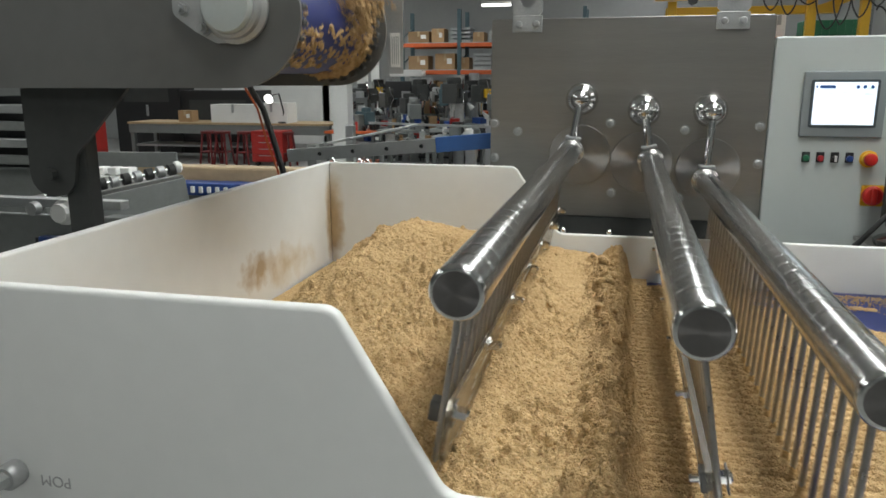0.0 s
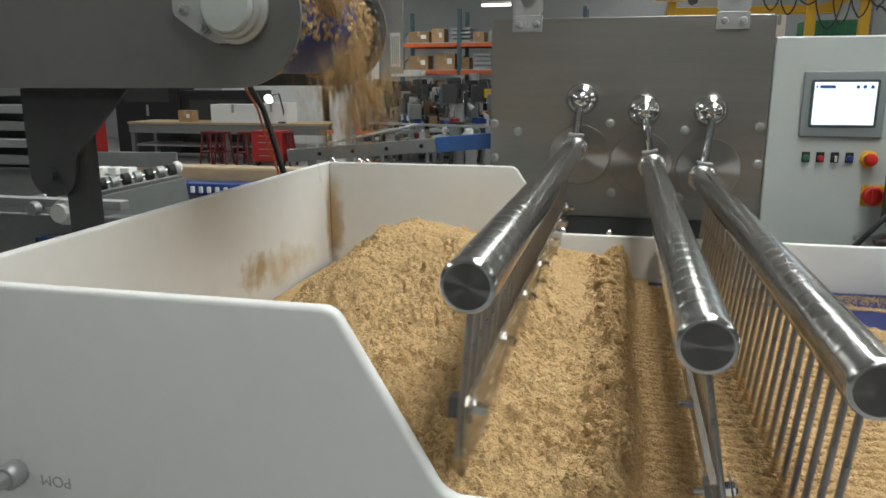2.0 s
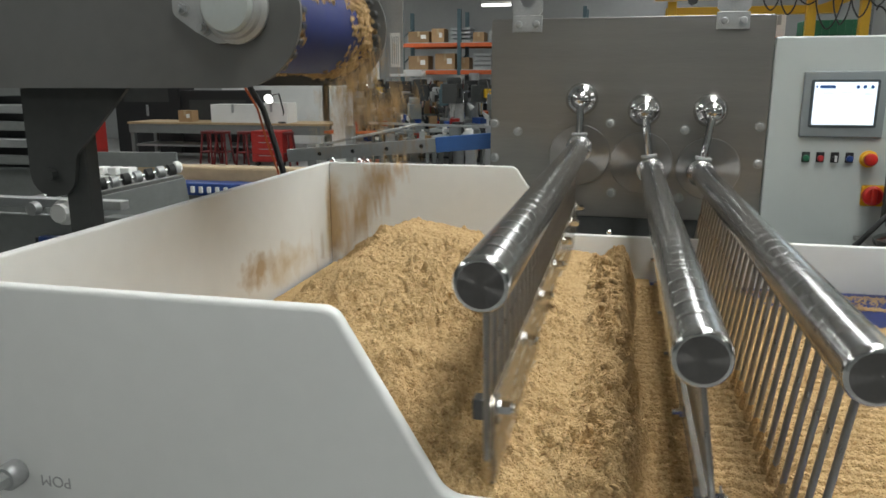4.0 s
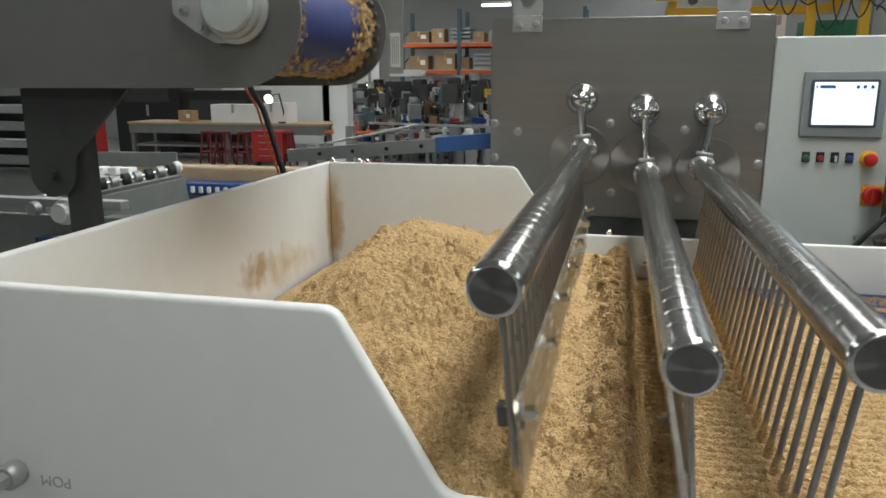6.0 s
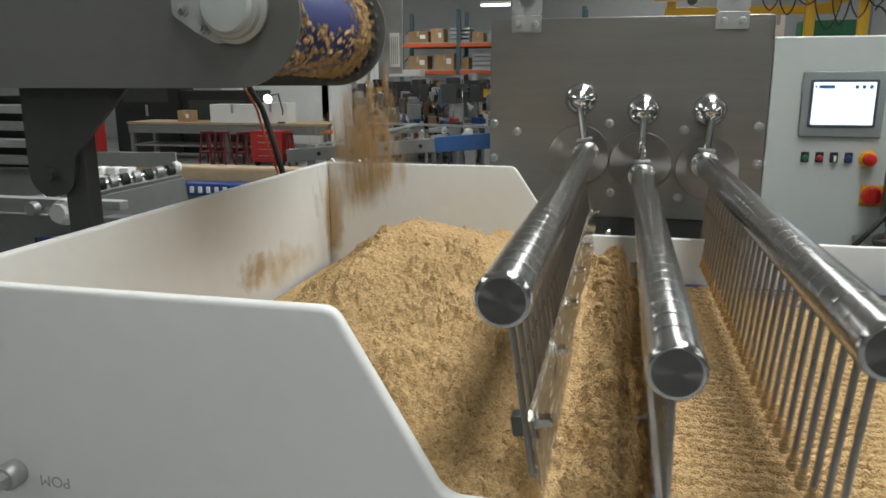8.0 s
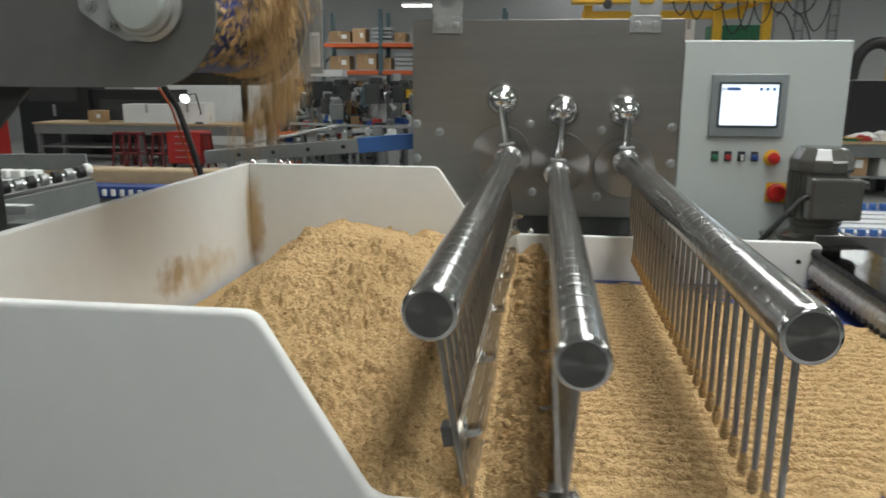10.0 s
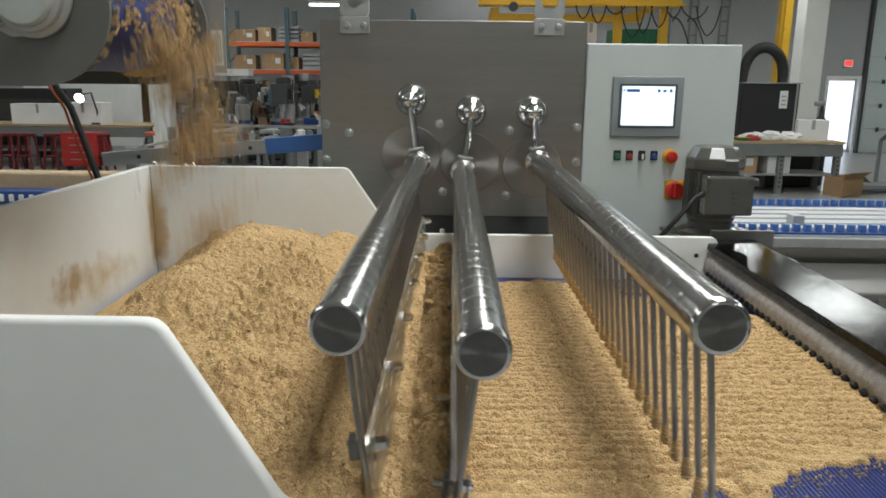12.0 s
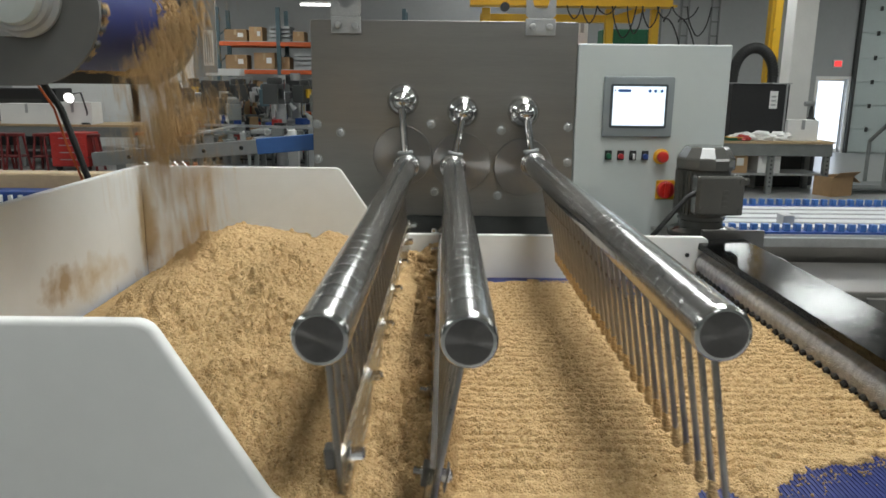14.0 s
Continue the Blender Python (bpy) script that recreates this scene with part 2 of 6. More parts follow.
def rod(bm, a, b, r0, r1=None, n=16, cap=True):
    a, b = Vector(a), Vector(b)
    d = b - a
    m = Matrix.Translation((a + b) / 2) @ d.to_track_quat("Z", "Y").to_matrix().to_4x4()
    bmesh.ops.create_cone(bm, cap_ends=cap, segments=n, radius1=r0, radius2=r0 if r1 is None else r1, depth=d.length, matrix=m)
    return bm


def lathe(bm, prof, m=None, n=32):
    """Turns a profile of (radius, height) round z."""
    rings = []
    for r, z in prof:
        rings.append([bm.verts.new((r * math.cos(2 * math.pi * i / n), r * math.sin(2 * math.pi * i / n), z)) for i in range(n)])
    for a, b in zip(rings, rings[1:]):
        for i in range(n):
            j = (i + 1) % n
            bm.faces.new((a[i], a[j], b[j], b[i]))
    bm.faces.new(list(reversed(rings[0])))
    bm.faces.new(rings[-1])
    if m:
        bmesh.ops.transform(bm, matrix=m, verts=[v for r in rings for v in r])
    return bm


def plate(bm, pts, thick, m=None, bev=0.0):
    """A flat plate: the outline (x, z), thick along +y."""
    lo = [bm.verts.new((x, 0, z)) for x, z in pts]
    hi = [bm.verts.new((x, thick, z)) for x, z in pts]
    fs = [bm.faces.new(lo), bm.faces.new(list(reversed(hi)))]
    n = len(pts)
    for i in range(n):
        fs.append(bm.faces.new((lo[i], hi[i], hi[(i + 1) % n], lo[(i + 1) % n])))
    bmesh.ops.recalc_face_normals(bm, faces=fs)
    vs = lo + hi
    if bev:
        es = [e for f in fs[:2] for e in f.edges]
        r = bmesh.ops.bevel(bm, geom=es, offset=bev, segments=3, affect="EDGES", profile=0.5)
        vs = list({v for f in bm.faces for v in f.verts}) if m is None else list({v for v in bm.verts if v.is_valid})
    if m:
        bmesh.ops.transform(bm, matrix=m, verts=[v for v in vs if v.is_valid])
    return bm


def rounded(pts, radii, n=6):
    """Rounds the corners of an outline."""
    out = []
    k = len(pts)
    for i, p in enumerate(pts):
        r = radii[i] if isinstance(radii, (list, tuple)) else radii
        p = Vector(p)
        if not r:
            out.append(tuple(p))
            continue
        a, b = (Vector(pts[i - 1]) - p).normalized(), (Vector(pts[(i + 1) % k]) - p).normalized()
        half = a.angle(b) / 2
        d = r / math.tan(half)
        c = p + (a + b).normalized() * (r / math.sin(half))
        s, e = p + a * d - c, p + b * d - c
        a0 = math.atan2(s.y, s.x)
        da = (math.atan2(e.y, e.x) - a0 + math.pi) % (2 * math.pi) - math.pi
        for j in range(n + 1):
            q = a0 + da * j / n
            out.append((c.x + r * math.cos(q), c.y + r * math.sin(q)))
    return out


def tube_path(bm, pts, r, n=8):
    """A bent cable or pipe along points."""
    pts = [Vector(p) for p in pts]
    rings = []
    for i, p in enumerate(pts):
        d = (pts[min(i + 1, len(pts) - 1)] - pts[max(i - 1, 0)]).normalized()
        u = d.orthogonal().normalized()
        if rings:
            u = (last - d * last.dot(d)).normalized()
        last = u
        w = d.cross(u)
        rings.append([bm.verts.new(p + r * (math.cos(2 * math.pi * k / n) * u + math.sin(2 * math.pi * k / n) * w)) for k in range(n)])
    for a, b in zip(rings, rings[1:]):
        for k in range(n):
            bm.faces.new((a[k], a[(k + 1) % n], b[(k + 1) % n], b[k]))
    bm.faces.new(list(reversed(rings[0])))
    bm.faces.new(rings[-1])
    return bm


def part(name, bm, material, parent=None, label="", smooth=False, m=None):
    me = bpy.data.meshes.new(name)
    bm.normal_update()
    bm.to_mesh(me)
    bm.free()
    me.materials.append(M[material])
    if smooth:
        me.shade_smooth()
        me.set_sharp_from_angle(angle=radians(38))
    ob = new(name, me)
    if parent:
        ob.parent = parent
    if m:
        ob.matrix_basis = m
    if label:
        ob["label"] = label
    return ob


def again(name, mesh, parent, m):
    """One more part on a mesh that is there already."""
    ob = new(name, mesh)
    ob.parent, ob.matrix_basis = parent, m
    return ob


def thing(name, label, category, m=None, group="", kind=""):
    ob = new(name)
    ob.empty_display_size = 0.05
    if m:
        ob.matrix_basis = m
    return tagged(ob, label, category, group, kind)


B = bmesh.new
ROT_Y = pose(0, 0, 0, 90, 0, 0)      # turns a lathe's axis to point at the viewer (-y)

# ================= hall =================
X0, X1, Y0, Y1 = -17.5, 15.5, -9.0, 21.5
BELT = EYE - 0.565


def structure(name, bm, material, label, category, smooth=False):
    return tagged(part(name, bm, material, smooth=smooth), label, category, kind="structure")


structure("floor", box(B(), X0 - 0.3, Y0 - 0.3, -0.2, X1 + 0.3, Y1 + 0.3, 0), "floor", "sealed grey concrete floor of a workshop hall", "floor")
structure("ceiling", box(B(), X0 - 0.3, Y0 - 0.3, CEIL, X1 + 0.3, Y1 + 0.3, CEIL + 0.2), "ceiling", "pale metal deck ceiling of the hall", "ceiling")
structure("wall_south", box(B(), X0, Y0 - 0.3, 0, X1, Y0, CEIL), "wall", "plain painted wall behind the production line", "wall")
structure("wall_west", box(B(), X0 - 0.3, Y0 - 0.3, 0, X0, Y1 + 0.3, CEIL), "wall", "plain pale painted side wall", "wall")
structure("wall_east", box(B(), X1, Y0 - 0.3, 0, X1 + 0.3, Y1 + 0.3, CEIL), "wall", "plain pale painted side wall", "wall")
DX0, DX1, DZ = 10.62, 11.45, 2.05
GX0, GX1, GZ = 11.62, 15.2, 4.6
wb = B()
box(wb, X0, Y1, 0, DX0, Y1 + 0.3, CEIL)
box(wb, DX0, Y1, DZ, DX1, Y1 + 0.3, CEIL)
box(wb, DX1, Y1, 0, X1, Y1 + 0.3, CEIL)
structure("wall_north", wb, "wall", "pale grey painted far wall with a door opening", "wall")


def ceiling_lamp(x, y):
    t = thing("ceiling_lamp", "hanging white linear ceiling lamp placed out of view, lit", "lamp", pose(x, y, 4.98), "ceiling lamps")
    part("housing", box(B(), -0.63, -0.75, 0, 0.63, 0.75, 0.08, 0.01), "white", t)
    part("lens", box(B(), -0.61, -0.72, -0.03, 0.61, 0.72, -0.004), "lamp", t)
    for s in (-0.5, 0.5):
        part("suspension_wire", rod(B(), (0, s, 0.08), (0, s, CEIL - 4.98), 0.004, n=6), "galv", t)


for lx, ly, lp in LAMPS:
    ceiling_lamp(lx, ly)

# glowing row added out of view, only to be mirrored in the rake tubes
row = thing("added_lamp_row", "long row of short white lamps added out of view for tube reflections, lit", "lamp", pose(0.9, 0, 4.98))
part("channel", box(B(), -0.12, 6.9, 0, 0.12, 21.2, 0.09, 0.01), "white", row)
seg = None
for k in range(16):
    m = pose(0, 7.0 + 0.88 * k, 0)
    seg = part("lens", box(B(), -0.2, 0, -0.04, 0.2, 0.60, -0.004, 0.008), "added_lamp_row", row, m=m) if seg is None else again("lens", seg.data, row, m) and seg
for k in range(6):
    part("suspension_wire", rod(B(), (0, 7.2 + 2.7 * k, 0.09), (0, 7.2 + 2.7 * k, CEIL - 4.98), 0.004, n=6), "galv", row)

# ================= product hopper: white plastic guards =================
PY0, PY1 = 0.754, 2.12
PT = 0.02
TOP, LOW = EYE - 0.2465, EYE - 0.437
PXL, PXC = -0.86, -0.292


def guard_plate(shift=0.0, drop=0.0):
    c, LOW2 = PXC - shift, LOW - drop
    out = [(PXL, BELT - 0.02), (PXL, TOP), (c, TOP), (c + 0.128, LOW2), (0.785, LOW2), (0.785, BELT - 0.02)]
    return rounded(out, [0, 0, 0.028, 0.035, 0.025, 0.008], 8)


hop = thing("product_hopper", "white plastic hopper guards around the blue belt, stained brown", "hopper")
part("back_panel", plate(B(), guard_plate(), PT, pose(0, PY1, 0), bev=0.004), "pom", hop, smooth=True)
part("front_panel", plate(B(), guard_plate(0.012, 0.026), PT, pose(0, PY0 - PT, 0), bev=0.007), "pom", hop, smooth=True)
part("side_panel", box(B(), PXL - PT, PY0 - PT, BELT - 0.02, PXL - 0.001, PY1 + PT, TOP, 0.004), "pom", hop)
# fixing hole and screws of the back panel
part("mounting_hole", rod(B(), (0.723, PY1 - 0.0015, EYE - 0.492), (0.723, PY1 + 0.004, EYE - 0.492), 0.0065, n=20), "black", hop)
for x in (-0.02, -0.15):
    part("screw", lathe(B(), [(0.008, 0), (0.008, 0.004), (0.004, 0.007)], pose(x, PY1 + PT + 0.005, LOW + 0.006, 90), 12), "chrome", hop)
kb = B()
lathe(kb, [(0.017, 0), (0.018, 0.004), (0.018, 0.02), (0.015, 0.024)], pose(-0.752, PY0 - PT, EYE - 0.50, 90), 20)
rod(kb, (-0.752, PY0 - PT - 0.022, EYE - 0.5), (-0.752, PY0 - PT - 0.04, EYE - 0.5), 0.011, n=6)
part("clamp_bolt", kb, "galv", hop, "galvanised clamp bolt head", smooth=True)


def lettering(text, size, material, parent, m, name):
    c = bpy.data.curves.new(name, "FONT")
    c.body, c.size, c.extrude, c.align_x, c.align_y = text, size, 0.0003, "CENTER", "CENTER"
    tmp = new("lettering_curve", c)
    bpy.context.view_layer.update()
    me = bpy.data.meshes.new_from_object(tmp.evaluated_get(bpy.context.evaluated_depsgraph_get()))
    bpy.data.objects.remove(tmp)
    me.materials.append(M[material])
    ob = new(name, me)
    ob.parent, ob.matrix_basis = parent, m
    return ob


lettering("POM", 0.022, "ghost", hop, pose(-0.695, PY0 - PT - 0.0005, EYE - 0.508) @ pose(0, 0, 0, 90, 0, 0) @ pose(0, 0, 0, 0, 0, 180), "stamped_letters")

# ================= blue belt conveyor =================
conv = thing("belt_conveyor", "flat blue modular belt conveyor carrying the crumb sheet", "conveyor")
bb = B()
box(bb, PXL, PY0 - 0.012, BELT - 0.03, 1.1, PY1 - 0.001, BELT - 0.001)
part("belt", bb, "belt", conv)
rb = B()
k = 0
while 0.15 + 0.007 * k < 1.1:
    x = 0.15 + 0.007 * k
    box(rb, x, PY0 - 0.01, BELT - 0.0008, x + 0.0022, PY1 - 0.002, BELT + 0.0008)
    k += 1
tagged(part("belt_ribs", rb, "belt_rib", conv, "fine ribs across the blue belt"), kind="stuff")
part("bed_frame", box(B(), PXL, PY0 + 0.01, BELT - 0.2, 1.08, PY1, BELT - 0.035, 0.004), "steel", conv)
for lx in (-0.75, 1.0):
    for ly in (0.8, 2.05):
        part("leg", box(B(), lx - 0.03, ly - 0.03, 0, lx + 0.03, ly + 0.03, BELT - 0.2, 0.004), "steel", conv)

# ================= steel drive housing =================
SY = 2.5
house = thing("drive_housing", "brushed stainless steel drive housing with bolted front plate", "machine housing")
sx0, sx1, sz0, sz1 = -0.428, 0.44, EYE - 0.45, EYE + 0.188
part("front_plate", plate(B(), rounded([(sx0, sz0), (sx0, sz1), (sx1, sz1), (sx1, sz0)], 0.008, 3), 0.012, pose(0, SY, 0), bev=0.002), "steel", house)
part("cabinet_body", box(B(), sx0 + 0.02, SY + 0.013, 0.35, sx1 - 0.02, SY + 0.5, sz1 - 0.01, 0.01), "steel", house)
# dark grey sheet stands in for the shade on the housing's lower front
part("lower_skirt", box(B(), sx0 + 0.03, SY + 0.004, EYE - 0.70, sx1 - 0.03, SY + 0.012, sz0 - 0.002), "darkgrey", house)
for x in (-0.4, 0.38):
    for y in (SY + 0.04, SY + 0.45):
        part("leg", box(B(), x - 0.03, y - 0.03, 0, x + 0.03, y + 0.03, 0.35), "steel", house)


def bolt_mesh(r=0.0125):
    bm = B()
    lathe(bm, [(r * 1.25, 0), (r * 1.25, 0.0025)], None, 24)
    rod(bm, (0, 0, 0.0025), (0, 0, 0.008), r, n=6)
    lathe(bm, [(r * 0.86, 0.008), (r * 0.72, 0.0095), (r * 0.3, 0.0102)], None, 16)
    return bm


BOLTS = [(-0.414, -0.145), (-0.336, -0.172), (-0.035, -0.141), (0.198, -0.16), (0.42, -0.147), (0.424, -0.263), (-0.022, -0.368), (0.192, -0.378), (-0.414, -0.261)]
first_bolt = None
for x, z in BOLTS:
    if first_bolt is None:
        first_bolt = part("bolt", bolt_mesh(), "galv", house, "bright steel bolt", m=pose(x, SY, EYE + z, 90))
    else:
        again("bolt", first_bolt.data, house, pose(x, SY, EYE + z, 90))
for cx in (-0.3115, 0.315):
    lb = B()
    box(lb, cx - 0.048, SY - 0.009, EYE + 0.145, cx + 0.048, SY - 0.001, EYE + 0.197, 0.0015)
    n = 28
    inner, outer = [], []
    for q in range(n):
        a = 2 * math.pi * q / n
        c, s = math.cos(a), math.sin(a)
        k = 1 / max(abs(c), abs(s))
        ox, oz = c * k * 0.048, s * k * 0.055
        inner.append((cx + 0.027 * c, EYE + 0.2525 + 0.03 * s))
        outer.append((cx + ox, EYE + 0.2525 + oz))
    fi = [[lb.verts.new((x, y, z)) for x, z in ps] for y in (SY - 0.009, SY - 0.001) for ps in (inner, outer)]
    for q in range(n):
        p = (q + 1) % n
        lb.faces.new((fi[0][q], fi[0][p], fi[1][p], fi[1][q]))
        lb.faces.new((fi[2][q], fi[3][q], fi[3][p], fi[2][p]))
        lb.faces.new((fi[0][p], fi[0][q], fi[2][q], fi[2][p]))
        lb.faces.new((fi[1][q], fi[1][p], fi[3][p], fi[3][q]))
    eye_lug = part("lifting_lug", lb, "galv", house, "steel lifting lug with a round eye")
    for dx in (-0.026, 0.029):
        again("bolt", first_bolt.data, eye_lug, pose(cx + dx, SY - 0.009, EYE + 0.1705, 90))

# ================= control cabinet =================
CY = 2.5
cabinet = thing("control_cabinet", "pale grey control cabinet with touch screen and push buttons", "control cabinet")
part("body", box(B(), 0.4435, CY + 0.022, 0.75, 0.945, CY + 0.3, EYE + 0.118, 0.006), "cab", cabinet)
part("door", box(B(), 0.4425, CY, 0.76, 0.945, CY + 0.02, EYE + 0.122, 0.005), "cab", cabinet)
for x in (0.48, 0.91):
    part("leg", box(B(), x - 0.02, CY + 0.05, 0, x + 0.02, CY + 0.25, 0.75), "galv", cabinet)
hx0, hx1, hz0, hz1 = 0.531, 0.762, EYE - 0.176, EYE + 0.02
hb = B()
plate(hb, rounded([(hx0, hz0), (hx0, hz1), (hx1, hz1), (hx1, hz0)], 0.006, 4), 0.014, pose(0, CY - 0.014, 0), bev=0.004)
hmi = part("touch_screen", hb, "bezel", cabinet, "grey framed touch screen, lit white", smooth=True)
part("inner_bezel", plate(B(), rounded([(0.552, EYE - 0.147), (0.552, EYE - 0.005), (0.74, EYE - 0.005), (0.74, EYE - 0.147)], 0.006, 4), 0.002, pose(0, CY - 0.0165, 0)), "bezel_dark", hmi)
part("display", box(B(), 0.5605, CY - 0.019, EYE - 0.1385, 0.7315, CY - 0.0175, EYE - 0.0125), "screen", hmi)
part("header_mark", box(B(), 0.575, CY - 0.0205, EYE - 0.031, 0.618, CY - 0.0195, EYE - 0.0215), "ink", hmi)
part("header_mark", box(B(), 0.564, CY - 0.0205, EYE - 0.029, 0.569, CY - 0.0195, EYE - 0.022), "ink", hmi)
for x in (0.679, 0.698, 0.718):
    part("icon", lathe(B(), [(0.0055, 0), (0.0055, 0.001)], pose(x, CY - 0.0195, EYE - 0.0265, 90), 20), "ink", hmi)
for x, z, w in ((0.598, -0.045, 0.026), (0.65, -0.043, 0.03), (0.71, -0.047, 0.024), (0.6, -0.062, 0.024), (0.66, -0.066, 0.02), (0.705, -0.075, 0.022), (0.71, -0.03, 0.012)):
    part("display_field", box(B(), x - w / 2, CY - 0.0205, EYE + z - 0.0025, x + w / 2, CY - 0.0195, EYE + z + 0.0025), "mint", hmi)
for x, col in ((0.559, "green"), (0.600, "red_lit"), (0.641, "black"), (0.682, "blue")):
    t = part("push_button", box(B(), x - 0.0115, CY - 0.006, EYE - 0.254, x + 0.0115, CY, EYE - 0.222, 0.002), "black", cabinet)
    part("button_head", lathe(B(), [(0.0095, 0), (0.0095, 0.008), (0.007, 0.010)], pose(x, CY - 0.006, EYE - 0.241, 90), 20), col, t, smooth=True)
    if col == "black":
        part("selector_grip", box(B(), x - 0.003, CY - 0.022, EYE - 0.25, x + 0.003, CY - 0.014, EYE - 0.232, 0.001), "white", t)
t = part("emergency_stop", lathe(B(), [(0.026, 0), (0.026, 0.003), (0.02, 0.006), (0.02, 0.014)], pose(0.736, CY, EYE - 0.241, 90), 32), "yellow_plastic", cabinet, "red mushroom emergency stop on a yellow collar", smooth=True)
part("mushroom_head", lathe(B(), [(0.014, 0.014), (0.019, 0.022), (0.0195, 0.028), (0.016, 0.035), (0.006, 0.038)], pose(0.736, CY, EYE - 0.241, 90), 32), "red_plastic", t, smooth=True)
t = part("main_switch", box(B(), 0.726, CY - 0.008, EYE - 0.385, 0.79, CY, EYE - 0.32, 0.006), "yellow_plastic", cabinet, "red and yellow rotary main switch")
part("switch_knob", lathe(B(), [(0.03, 0.008), (0.029, 0.02), (0.024, 0.024)], pose(0.757, CY, EYE - 0.352, 90), 32), "red_plastic", t, smooth=True)
part("knob_grip", box(B(), 0.75, CY - 0.036, EYE - 0.378, 0.764, CY - 0.02, EYE - 0.326, 0.003), "red_plastic", t)

# ================= rakes =================
PERIOD, CRANK = 1.8541, 0.0304
RL = 1.6677         # tube length behind its front end
RY1 = 2.42          # plane of the collars
#         tube centre x, z       ball x, z          phase  skew
RAKES = [(-0.1295, -0.2458, -0.1285, -0.0645, 141.2, -0.534), (0.0675, -0.2661, 0.0686, -0.0998, 30.15, -0.21), (0.274, -0.282, 0.269, -0.0988, -119.4, 0.24)]


def rake_pose(i, t):
    cx, cz, bx, bz, ph, skew = RAKES[i]
    a = 2 * math.pi * t / PERIOD - radians(ph)
    x, z = cx + CRANK * math.cos(a), cz - CRANK * math.sin(a)
    return pose(x, RY1, EYE + z, 0, math.degrees(math.atan2(bx - x, bz - z)), skew)


TR = 0.0324
TIP = -0.253


def hex_bolt_bm(sx):
    """A bolt through the blade: head on one side, washer, nut and thread on the other."""
    bm = B()
    rod(bm, (0.004 * sx, 0, 0), (0.0155 * sx, 0, 0), 0.0072, n=6)
    rod(bm, (0.0155 * sx, 0, 0), (0.0175 * sx, 0, 0), 0.0055, 0.004, n=12)
    rod(bm, (0.002 * sx, 0, 0), (0.0042 * sx, 0, 0), 0.0095, n=18)
    rod(bm, (-0.002 * sx, 0, 0), (-0.012 * sx, 0, 0), 0.0072, n=6)
    rod(bm, (-0.012 * sx, 0, 0), (-0.02 * sx, 0, 0), 0.004, n=10)
    return bm


